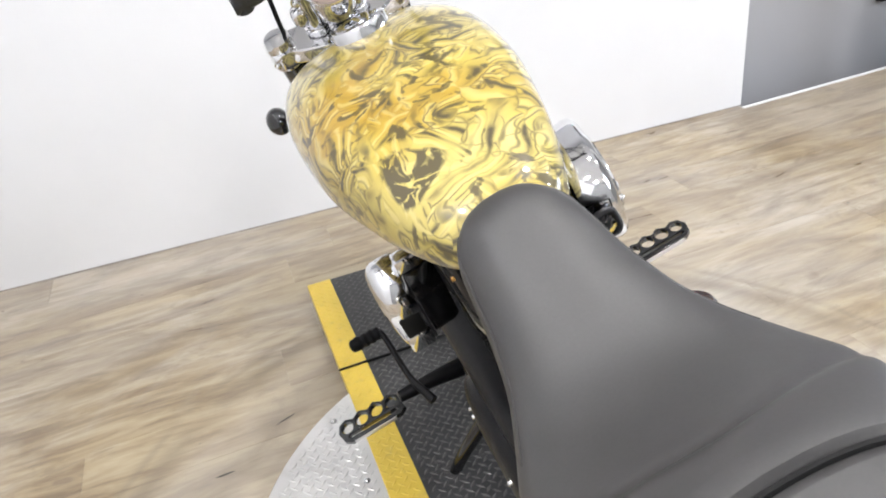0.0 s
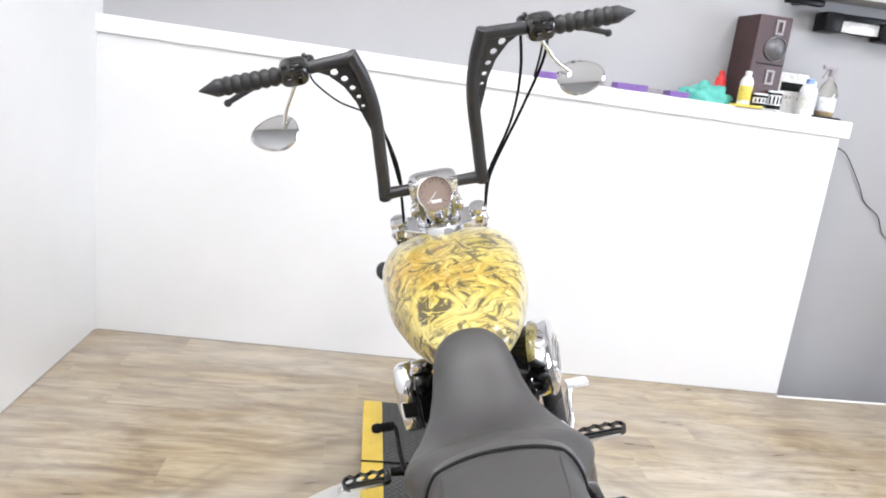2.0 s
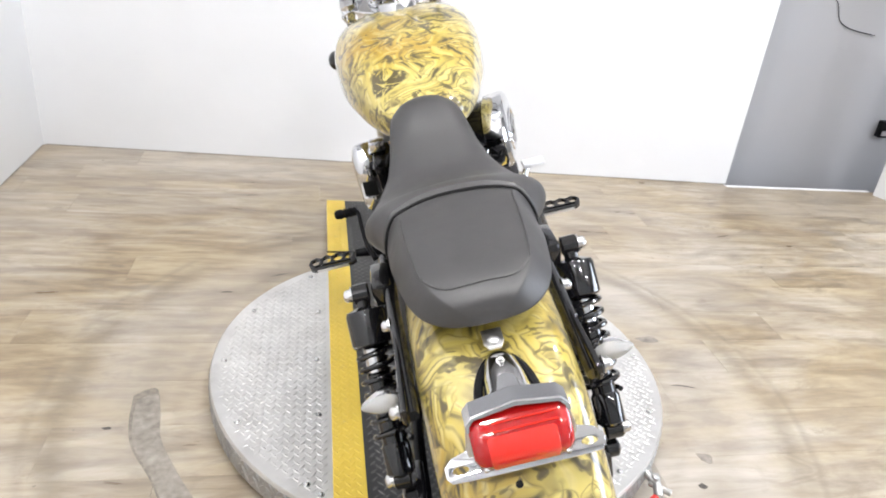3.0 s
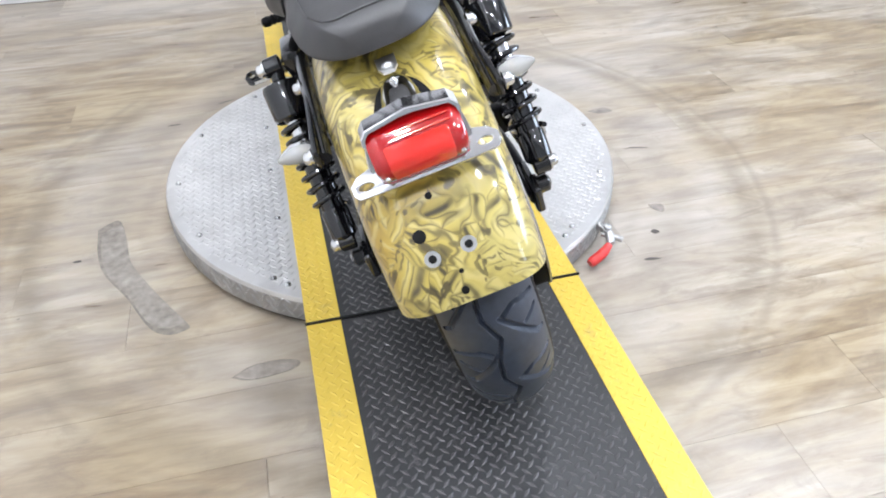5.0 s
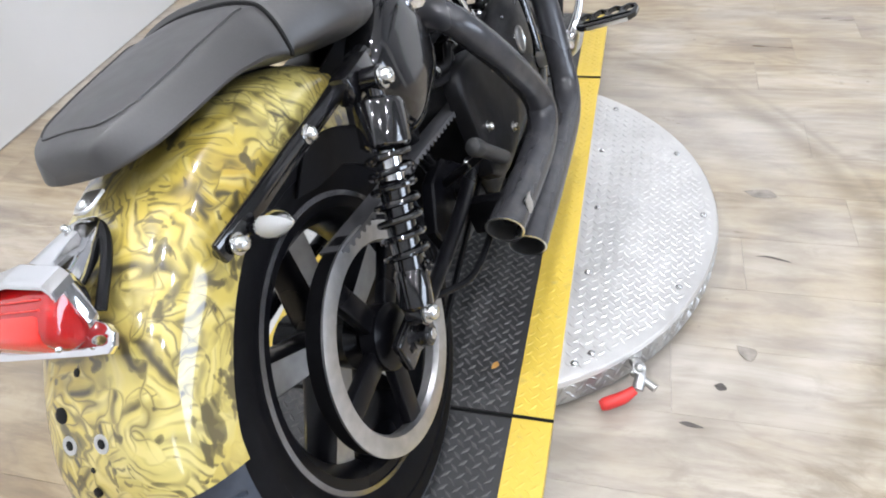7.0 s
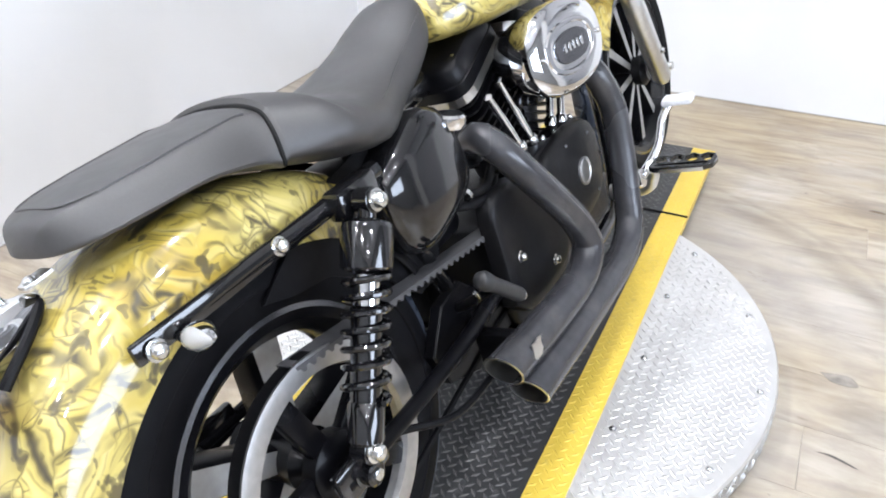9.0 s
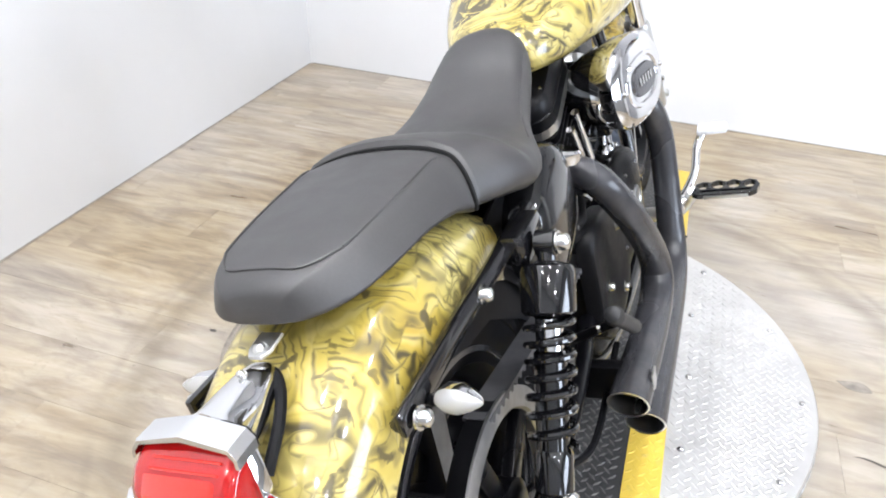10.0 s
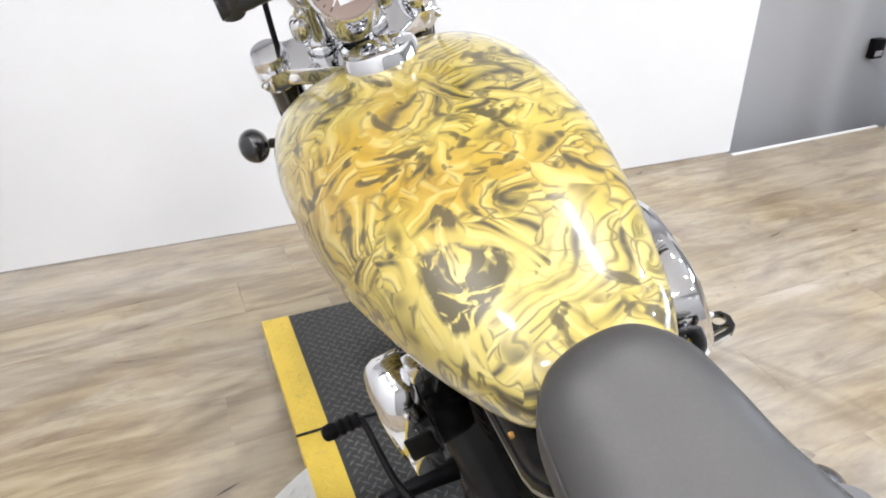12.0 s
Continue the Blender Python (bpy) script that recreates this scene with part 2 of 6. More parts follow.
def wall_paint(name, color, rough=0.55):
    n = Nodes(name)
    p = n.place()
    a = n.noise(p, 1.3, 4.0, 0.6)
    b = n.noise(p, 140.0, 3.0)
    c = n.ramp(a, (0.3, tuple(x * 0.95 for x in color)), (0.7, color))
    smear = n.ramp(n.noise(n.stretch(p, (2.0, 2.0, 0.7)), 2.2, 6.0, 0.7, 0.6), (0.62, 0.0), (0.85, 1.0))
    c = n.mix(n.math("MULTIPLY", smear, 0.10), c, tuple(x * 0.75 for x in color))
    n.set(color=c, rough=rough, spec=0.3)
    n.bump(b, 0.12, 0.001)
    return n.mat


def worn_paint(name, color, under, much=0.35, rough=0.45, scale=22.0):
    """Paint on steel, rubbed and soiled."""
    n = Nodes(name)
    p = n.place()
    a = n.noise(p, scale, 6.0, 0.7)
    b = n.noise(p, 5.0, 4.0, 0.6)
    c = n.ramp(b, (0.3, tuple(x * 0.82 for x in color)), (0.7, color))
    f = n.ramp(a, (0.58, 0.0), (0.72, 1.0))
    c = n.mix(n.math("MULTIPLY", f, much), c, under)
    n.set(color=c)
    n.set(rough=n.math("ADD", n.math("MULTIPLY", a, 0.25), rough - 0.12))
    n.bump(a, 0.15, 0.001)
    return n.mat


M = {
    "gold": airbrushed("airbrushed_gold"),
    "vinyl": plain("black_vinyl", (0.029, 0.0272, 0.0268), 0.50, grain=0.15, scale=300.0, bump=0.05, spec=0.85),
    "chrome": plain("chrome", (0.74, 0.74, 0.75), 0.07, 1.0, grain=0.04, scale=8.0),
    "satin": plain("satin_aluminium", (0.62, 0.62, 0.61), 0.34, 1.0, grain=0.08, scale=80.0),
    "dullsatin": plain("weathered_aluminium", (0.44, 0.44, 0.44), 0.40, 1.0, grain=0.2, scale=50.0),
    "gloss": plain("gloss_black", (0.005, 0.005, 0.006), 0.11, grain=0.15, scale=30.0, coat=0.6),
    "satinblack": plain("satin_black", (0.004, 0.004, 0.005), 0.34, grain=0.25, scale=90.0, bump=0.08, spec=0.16),
    "wrinkle": plain("wrinkle_black", (0.005, 0.005, 0.006), 0.42, grain=0.3, scale=420.0, bump=0.35, dirt=0.02, spec=0.24),
    "exhaust": plain("matt_black_exhaust", (0.036, 0.036, 0.040), 0.27, grain=0.2, scale=45.0, dirt=0.08),
    "rubber": plain("rubber", (0.005, 0.005, 0.006), 0.50, grain=0.2, scale=120.0, bump=0.12, dirt=0.02, spec=0.12),
    # tread holds the bluish window light in its colour; sidewalls stay near black
    "tread": plain("window_lit_rubber", (0.034, 0.043, 0.062), 0.42, grain=0.2, scale=90.0, bump=0.10, dirt=0.07, spec=0.42),
    "bar": plain("bar_black", (0.020, 0.021, 0.025), 0.34, grain=0.2, scale=60.0),
    "grime": plain("dirty_sealant", (0.34, 0.315, 0.28), 0.7, grain=0.4, scale=30.0),
    "belt": plain("belt_rubber", (0.060, 0.060, 0.064), 0.5, grain=0.2, scale=90.0),
    "smoke": plain("smoked_metal", (0.16, 0.16, 0.17), 0.18, 0.9, grain=0.1, scale=20.0),
    # for the unseen back and east walls, darkened to cut their bounced light
    "back": wall_paint("dim_wall", (0.30, 0.305, 0.31)),
    # track lugs, paler than their plate: highlights on the tops are in the colour
    "lugblack": plain("lug_highlight_steel", (0.075, 0.073, 0.070), 0.34, grain=0.35, scale=40.0),
    "gripfoam": plain("grip_rubber", (0.016, 0.016, 0.017), 0.50, grain=0.2, scale=160.0, bump=0.15),
    "spokeface": plain("machined_spoke", (0.36, 0.355, 0.345), 0.42, 0.75, grain=0.15, scale=60.0, dirt=0.10),
    "sidewall": plain("tyre_sidewall", (0.004, 0.004, 0.005), 0.55, grain=0.25, scale=90.0, bump=0.10, dirt=0.01, spec=0.08),
    "wheelblack": plain("wheel_black", (0.003, 0.003, 0.004), 0.28, grain=0.2, scale=30.0, dirt=0.01, spec=0.14),
    "bolt": plain("zinc_bolt", (0.66, 0.66, 0.65), 0.22, 1.0, grain=0.08, scale=60.0),
    "dial": plain("dial_face", (0.26, 0.195, 0.165), 0.30, grain=0.06, scale=30.0),
    "ink": plain("black_ink", (0.006, 0.006, 0.006), 0.6, grain=0.1, spec=0.2),
    "white": wall_paint("white_wall", (0.75, 0.755, 0.76)),
    "ledge": wall_paint("ledge_white", (0.80, 0.80, 0.80), 0.45),
    "grey": wall_paint("grey_wall", (0.395, 0.395, 0.405)),
    "ceil": wall_paint("ceiling_white", (0.80, 0.80, 0.80)),
    "wood": plank_wood("limed_oak"),
    "under": plain("subfloor", (0.10, 0.09, 0.08), 0.8),
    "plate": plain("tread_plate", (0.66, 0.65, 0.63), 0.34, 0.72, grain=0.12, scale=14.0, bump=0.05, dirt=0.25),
    # turntable's side, darker than the deck: its shade is in the colour
    "sideplate": plain("worn_shaded_plate", (0.40, 0.395, 0.385), 0.40, 0.75, grain=0.3, scale=18.0, bump=0.05, dirt=0.3),
    "zinc": plain("dull_zinc", (0.42, 0.42, 0.41), 0.34, 0.9, grain=0.2, scale=50.0, dirt=0.1),
    "blackplate": worn_paint("black_plate", (0.036, 0.036, 0.037), (0.20, 0.19, 0.18), 0.45, 0.48, 30.0),
    "yellow": worn_paint("yellow_paint", (0.76, 0.54, 0.075), (0.33, 0.26, 0.12), 0.45, 0.42, 26.0),
    "redgrip": plain("red_grip", (0.62, 0.035, 0.03), 0.42, grain=0.1),
    "speakerwood": plain("speaker_wood", (0.050, 0.020, 0.021), 0.4, grain=0.3, scale=18.0),
    "cone": plain("speaker_cone", (0.16, 0.16, 0.17), 0.35, 0.4),
    "teal": plain("teal_cloth", (0.10, 0.42, 0.36), 0.85, grain=0.2, scale=50.0, bump=0.3),
    "purple": plain("purple_card", (0.20, 0.11, 0.36), 0.55),
    "dull": plain("grey_card", (0.33, 0.31, 0.33), 0.6),
    "redcap": plain("red_plastic", (0.60, 0.03, 0.03), 0.35),
    "yellowbox": plain("yellow_card", (0.70, 0.55, 0.10), 0.5),
    "milk": plain("cloudy_plastic", (0.70, 0.71, 0.74), 0.35),
    "amber": plain("amber_liquid", (0.62, 0.48, 0.30), 0.3),
    "bluelabel": plain("blue_label", (0.22, 0.34, 0.62), 0.45),
    "screen": plain("pale_panel", (0.62, 0.62, 0.60), 0.3),
    "stain": plain("old_glue", (0.262, 0.234, 0.200), 0.5, grain=0.45, scale=45.0),
    "stainrim": plain("old_glue_rim", (0.215, 0.190, 0.158), 0.5, grain=0.45, scale=60.0),
    "scuff": plain("dark_scuff", (0.085, 0.075, 0.065), 0.5, grain=0.4, scale=60.0),
    "leaf": plain("orange_scrap", (0.50, 0.26, 0.06), 0.6),
}


def clear(name, color, rough=0.05, ior=1.45):
    n = Nodes(name)
    v = n.coord()
    n.set(color=n.ramp(n.noise(v, 60.0, 2.0), (0.3, tuple(c * 0.9 for c in color)), (0.7, color)), rough=rough, trans=1.0, ior=ior)
    return n.mat


M["redlens"] = Nodes("red_lens").set(color=(0.48, 0.006, 0.006), rough=0.10, coat=1.0, coat_rough=0.03, spec=0.5, trans=0.25, ior=1.4)
M["redinner"] = Nodes("red_lens_bright").set(color=(0.70, 0.022, 0.012), rough=0.12, coat=1.0, coat_rough=0.03, spec=0.5)
M["clearlens"] = Nodes("clear_lens").set(color=(0.66, 0.66, 0.65), rough=0.14, coat=1.0, coat_rough=0.03, spec=0.5, trans=0.55, ior=1.45)
M["mirror"] = Nodes("mirror_glass").set(color=(0.88, 0.88, 0.89), rough=0.02, metal=1.0)
M["glass"] = clear("dial_glass", (0.97, 0.97, 0.97), 0.01)
M["spraybottle"] = clear("spray_bottle", (0.95, 0.93, 0.85), 0.12)
glow = Nodes("lamp_diffuser")
glow.set(color=(0.9, 0.9, 0.9), rough=0.5)
glow.b.inputs["Emission Color"].default_value = (0.97, 0.985, 1.0, 1)
glow.b.inputs["Emission Strength"].default_value = LAMP
M["glow"] = glow.mat


# ---- shape helpers ----
def finish(name, bm, mats, smooth=True):
    bmesh.ops.recalc_face_normals(bm, faces=bm.faces)
    me = bpy.data.meshes.new(name)
    for f in bm.faces:
        f.smooth = smooth
    bm.to_mesh(me)
    bm.free()
    for m in (mats if isinstance(mats, (list, tuple)) else [mats]):
        me.materials.append(M[m])
    if smooth:
        me.set_sharp_from_angle(angle=radians(38))
    return me


def part(name, bm, material, parent, label="", smooth=True):
    ob = new(name, finish(name, bm, material, smooth))
    ob.parent = parent
    if label:
        tagged(ob, label)
    return ob


def thing(name, label, category, group="", at=None):
    ob = new(name)
    ob.empty_display_size = 0.05
    if at is not None:
        ob.matrix_basis = at
    return tagged(ob, label, category, group)


def solid(name, bm, material, label, category, kind="", smooth=False, group=""):
    return tagged(new(name, finish(name, bm, material, smooth)), label, category, group, kind)


def box(lo, hi, bevel=0.0, bm=None, m=None, seg=2):
    """A block between two corners, its edges rounded; added to bm if given."""
    b = bmesh.new()
    bmesh.ops.create_cube(b, size=1.0)
    lo, hi = Vector(lo), Vector(hi)
    s, c = hi - lo, (hi + lo) / 2
    for v in b.verts:
        v.co = Vector((v.co.x * s.x, v.co.y * s.y, v.co.z * s.z)) + c
    if bevel:
        bmesh.ops.bevel(b, geom=list(b.edges), offset=bevel, segments=seg, affect="EDGES", profile=0.5)
    if m is not None:
        b.transform(m)
    return merge(bm, b)


def merge(bm, b):
    if bm is None:
        return b
    me = bpy.data.meshes.new("tmp")
    b.to_mesh(me)
    b.free()
    bm.from_mesh(me)
    bpy.data.meshes.remove(me)
    return bm


def rings(loops, bm=None, close=True, cap=True, mat=0):
    """Skin over rings of points, each with the same count."""
    bm = bm or bmesh.new()
    vs = [[bm.verts.new(p) for p in l] for l in loops]
    n = len(vs[0])
    for a, b in zip(vs, vs[1:]):
        for k in range(n if close else n - 1):
            f = bm.faces.new((a[k], a[(k + 1) % n], b[(k + 1) % n], b[k]))
            f.material_index = mat
    if cap and close:
        for l in (vs[0][::-1], vs[-1]):
            f = bm.faces.new(l)
            f.material_index = mat
    return bm


def frame_to(z, x=None):
    """A turn whose z axis points along z."""
    z = Vector(z).normalized()
    x = Vector(x) if x is not None else (Vector((1, 0, 0)) if abs(z.x) < 0.9 else Vector((0, 1, 0)))
    y = z.cross(x).normalized()
    x = y.cross(z)
    return Matrix((x, y, z)).transposed().to_4x4()


def lathe(profile, at=(0, 0, 0), axis=(0, 0, 1), n=24, bm=None, mat=0, cap=True):
    """A turned body: profile of (radius, height) along an axis from a place."""
    m = Matrix.Translation(at) @ frame_to(axis)
    loops = [[m @ Vector((r * math.cos(a), r * math.sin(a), h)) for a in [2 * math.pi * k / n for k in range(n)]] for r, h in profile]
    return rings(loops, bm, cap=cap, mat=mat)


def smooth_path(pts, steps=8):
    pts = [Vector(p) for p in pts]
    if len(pts) < 3:
        return pts
    out = []
    ext = [2 * pts[0] - pts[1]] + pts + [2 * pts[-1] - pts[-2]]
    for a, b, c, d in zip(ext, ext[1:], ext[2:], ext[3:]):
        for k in range(steps):
            t = k / steps
            out.append(0.5 * (2 * b + (c - a) * t + (2 * a - 5 * b + 4 * c - d) * t * t + (3 * b - a - 3 * c + d) * t ** 3))
    return out + [pts[-1]]


def tube(pts, r, n=12, steps=8, bm=None, soft=True, mat=0, cap=True):
    """A round bar along a path; r is one radius or one for each point of the path given."""
    path = smooth_path(pts, steps) if soft else [Vector(p) for p in pts]
    if isinstance(r, (list, tuple)):
        at = np.linspace(0, len(r) - 1, len(path))
        rr = np.interp(at, range(len(r)), r)
    else:
        rr = [r] * len(path)
    t0 = (path[1] - path[0]).normalized()
    x = t0.orthogonal().normalized()
    loops = []
    for k, p in enumerate(path):
        t = (path[min(k + 1, len(path) - 1)] - path[max(k - 1, 0)]).normalized()
        x = (x - t * x.dot(t)).normalized()
        y = t.cross(x)
        loops.append([p + (x * math.cos(a) + y * math.sin(a)) * float(rr[k]) for a in [2 * math.pi * j / n for j in range(n)]])
    return rings(loops, bm, mat=mat, cap=cap)


def plate(outline, holes, thick, m, bm=None):
    """A flat plate with holes through it: outlines in x, y, standing in the plane of m."""
    cu = bpy.data.curves.new("tmp", "CURVE")
    cu.dimensions, cu.fill_mode, cu.extrude, cu.bevel_depth = "2D", "BOTH", thick / 2, min(0.001, thick / 5)
    for loop in [outline] + holes:
        sp = cu.splines.new("POLY")
        sp.points.add(len(loop) - 1)
        for q, (x, y) in zip(sp.points, loop):
            q.co = (x, y, 0, 1)
        sp.use_cyclic_u = True
    ob = new("tmp", cu)
    bpy.context.view_layer.update()
    me = bpy.data.meshes.new_from_object(ob.evaluated_get(bpy.context.evaluated_depsgraph_get()))
    bpy.data.objects.remove(ob)
    bpy.data.curves.remove(cu)
    b = bmesh.new()
    b.from_mesh(me)
    bpy.data.meshes.remove(me)
    bmesh.ops.remove_doubles(b, verts=b.verts, dist=1e-5)
    b.transform(m)
    return merge(bm, b)


def circle(x, y, r, n=14, ry=None):
    return [(x + r * math.cos(2 * math.pi * k / n), y + (ry or r) * math.sin(2 * math.pi * k / n)) for k in range(n)]


def hexbolt(at, axis, r=0.008, h=0.006, bm=None):
    """A domed bolt head with its washer."""
    bm = lathe([(r * 1.35, 0), (r * 1.35, h * 0.25), (r * 1.05, h * 0.3)], at, axis, 14, bm)
    at = Vector(at) + Vector(axis).normalized() * h * 0.28
    return lathe([(r, 0), (r, h * 0.8), (r * 0.75, h * 1.15), (r * 0.3, h * 1.3)], at, axis, 10, bm)


def blob(at, size, n=16, m=8, bm=None, turn=None, power=2.0):
    """A rounded body, from an egg (power 2) to a soft block (power 4)."""
    at = Vector(at)
    turn = turn or Matrix.Identity(4)

    def sp(c, p):
        return math.copysign(abs(c) ** (2.0 / p), c)
    loops = []
    for j in range(m + 1):
        b = -math.pi / 2 + math.pi * (0.02 + 0.96 * j / m)
        loops.append([at + turn @ Vector((size[0] * sp(math.cos(b), power) * sp(math.cos(a), power), size[1] * sp(math.cos(b), power) * sp(math.sin(a), power),
                                          size[2] * sp(math.sin(b), power))) for a in [2 * math.pi * k / n for k in range(n)]])
    return rings(loops, bm)


# ---- the room ----
def wall(name, lo, hi, mat, label, bevel=0.0):
    return solid(name, box(lo, hi, bevel), mat, label, "wall", "structure")


LEDGE = 1.412   # at its free end


def ledge_z(x):
    return LEDGE + (1.84 - x) * 0.0195


floor = solid("floor", box((-1.75, -3.7, -0.40), (4.2, 1.685, -0.0135), bm=box((-1.75, 1.685, -0.40), (1.83, 1.97, -0.0135))), "under", "limed oak vinyl plank floor of the showroom", "floor", "structure")
wall("wall_west", (-1.75, -3.7, -0.4), (-1.62, 2.75, 3.6), "white", "plain white painted side wall")
wall("wall_north", (-1.62, 1.97, -0.5), (4.2, 2.1, 3.6), "grey", "pale grey wall behind the half wall")
EY0, EY1, EZ0, EZ1 = -2.4, 0.6, 1.00, 2.50      # the shop window beside the turntable
bm = box((4.2, -3.7, -0.4), (4.33, EY0, 3.6))
bm = box((4.2, EY1, -0.4), (4.33, 2.1, 3.6), bm=bm)
bm = box((4.2, EY0, -0.4), (4.33, EY1, EZ0), bm=bm)
bm = box((4.2, EY0, EZ1), (4.33, EY1, 3.6), bm=bm)
solid("wall_east", bm, "back", "plain grey painted wall with a shop window", "wall", "structure")
shop = thing("window_2", "tall shop window with a white frame", "window")
shop["kind"] = "structure"
bm = box((4.24, EY0, EZ0), (4.31, EY0 + 0.06, EZ1), 0.003)
for lo, hi in (((EY1 - 0.06, EZ0), (EY1, EZ1)), ((EY0 + 0.06, EZ0), (EY1 - 0.06, EZ0 + 0.06)), ((EY0 + 0.06, EZ1 - 0.06), (EY1 - 0.06, EZ1)), ((-1.42, EZ0 + 0.06), (-1.37, EZ1 - 0.06)), ((-0.42, EZ0 + 0.06), (-0.37, EZ1 - 0.06))):
    bm = box((4.24, lo[0], lo[1]), (4.31, hi[0], hi[1]), 0.003, bm)
part("window_frame", bm, "ledge", shop, smooth=False)
part("window_sill", box((4.14, EY0 - 0.04, EZ0 - 0.03), (4.22, EY1 + 0.04, EZ0 - 0.002), 0.004), "ledge", shop, smooth=False)
for y0, y1 in ((EY0 + 0.06, -1.42), (-1.37, -0.42), (-0.37, EY1 - 0.06)):
    part("pane", box((4.270, y0, EZ0 + 0.06), (4.276, y1, EZ1 - 0.06)), "glass", shop, smooth=False).visible_shadow = False
WX0, WX1, WZ0, WZ1 = 2.50, 3.50, 0.70, 2.10      # the window of the back wall
bm = box((-1.75, -3.83, -0.4), (WX0, -3.7, 3.6))
bm = box((WX1, -3.83, -0.4), (4.33, -3.7, 3.6), bm=bm)
bm = box((WX0, -3.83, -0.4), (WX1, -3.7, WZ0), bm=bm)
bm = box((WX0, -3.83, WZ1), (WX1, -3.7, 3.6), bm=bm)
solid("wall_south", bm, "back", "plain grey painted wall with a window", "wall", "structure")
win = thing("window_1", "white framed window that lets in daylight", "window")
win["kind"] = "structure"
bm = box((WX0, -3.81, WZ0), (WX0 + 0.05, -3.74, WZ1), 0.003)
for lo, hi in (((WX1 - 0.05, WZ0), (WX1, WZ1)), ((WX0 + 0.05, WZ0), (WX1 - 0.05, WZ0 + 0.05)), ((WX0 + 0.05, WZ1 - 0.05), (WX1 - 0.05, WZ1)), ((2.98, WZ0 + 0.05), (3.02, WZ1 - 0.05))):
    bm = box((lo[0], -3.81, lo[1]), (hi[0], -3.74, hi[1]), 0.003, bm)
part("window_frame", bm, "ledge", win, smooth=False)
part("window_sill", box((WX0 - 0.04, -3.73, WZ0 - 0.03), (WX1 + 0.04, -3.66, WZ0 - 0.002), 0.004), "ledge", win, smooth=False)
for x0, x1 in ((WX0 + 0.05, 2.98), (3.02, WX1 - 0.05)):
    part("pane", box((x0, -3.786, WZ0 + 0.05), (x1, -3.780, WZ1 - 0.05)), "glass", win, smooth=False).visible_shadow = False
bm = box((0, 0, -0.02), (0.14, 0.30, 3.6), 0.004)
bm.transform(Matrix.Translation((2.82, 1.37, 0)) @ pose(0, 0, 0, 0, 0, 24))
solid("wall_return", bm, "white", "short white wall end beside the gap", "wall", "structure")
solid("ceiling", box((-1.75, -3.83, 3.6), (4.33, 2.1, 3.7)), "ceil", "white ceiling", "ceiling", "structure")
solid("floor_gap", box((1.83, 1.685, -0.40), (4.2, 1.97, -0.36)), "under", "dark sunk strip of floor at the grey wall", "floor", "structure")
solid("bulkhead", box((1.60, 1.80, 1.972), (4.2, 1.97, 2.45), 0.004), "grey", "grey boxed-in bulkhead along the wall", "bulkhead", "structure")
turn = pose(0.11, 1.81, 0, 0, 0, -2.9)
half = thing("half_wall", "white half wall with a projecting ledge board", "wall")
half.matrix_basis = turn
half["kind"] = "structure"


def sloped(lo, hi, bevel):
    """A block whose upper parts follow the ledge's slope."""
    b = box(lo, hi, bevel)
    for v in b.verts:
        if v.co.z > 0.5:
            v.co.z += (1.735 - v.co.x) * 0.0195
    return b


part("wall_panel", sloped((-1.80, 0.0, -0.02), (1.735, 0.13, LEDGE - 0.080), 0.003), "white", half, smooth=False)
part("sealant_line", box((-1.72, -0.004, 0.0005), (1.735, -0.0005, 0.005), 0.001), "grime", half, "dirty sealant line along the floor", smooth=False)
part("ledge_board", sloped((-1.80, -0.014, LEDGE - 0.080), (1.775, 0.20, LEDGE), 0.006), "ledge", half, smooth=False)
solid("trim", box((-1.6195, -3.7, 0.0005), (-1.616, 1.88, 0.005), 0.001), "grime", "dirty sealant line at the wall's foot", "trim", "structure")
solid("trim", box((1.83, 1.685, -0.03), (2.71, 1.703, 0.004), 0.002), "ledge", "white edge trim where the planks end", "trim", "structure")

# ceiling lamps: round surface-mounted spots in rows
CH = 3.6
lamp = thing("ceiling_light", "white rimmed round ceiling spot light", "ceiling light", "ceiling spot lights")
part("lamp_frame", lathe([(0.086, 0.0), (0.092, 0.004), (0.104, 0.006), (0.110, 0.022), (0.110, 0.040), (0.092, 0.040)], (0, 0, CH - 0.040), (0, 0, 1), 28, cap=False), "ledge", lamp)
part("diffuser", lathe([(0.0, 0.0), (0.060, 0.001), (0.084, 0.004), (0.084, 0.012)], (0, 0, CH - 0.038), (0, 0, 1), 28), "glow", lamp)
lamp.matrix_basis = pose(-1.20, 0.10, 0)
for x, y in ((0.45, 0.30), (2.30, 0.10), (-1.20, -1.35), (0.45, -1.35), (2.30, -1.35), (-1.20, -2.80), (0.45, -2.80), (2.30, -2.80)):
    copy_thing(lamp, pose(x, y, 0))

# ---- turntable with its drive-on track ----
TOP = 0.092
CY = 0.05


def lug(bm, x, y, z, a, l=0.0112, w=0.0038, h=0.0014):
    """One raised lozenge of tread plate."""
    c, s = math.cos(a), math.sin(a)

    def v(u, t, k):
        return bm.verts.new((x + u * c - t * s, y + u * s + t * c, z + k))
    e0, e1 = v(-l, 0, 0), v(l, 0, 0)
    b0, b1, t0, t1 = v(0, -w, 0), v(0, w, 0), v(-l * 0.45, 0, h), v(l * 0.45, 0, h)
    for f in ((e0, b0, t0), (e1, t1, b0), (b0, t1, t0), (e0, t0, b1), (e1, b1, t1), (b1, t0, t1)):
        bm.faces.new(f)


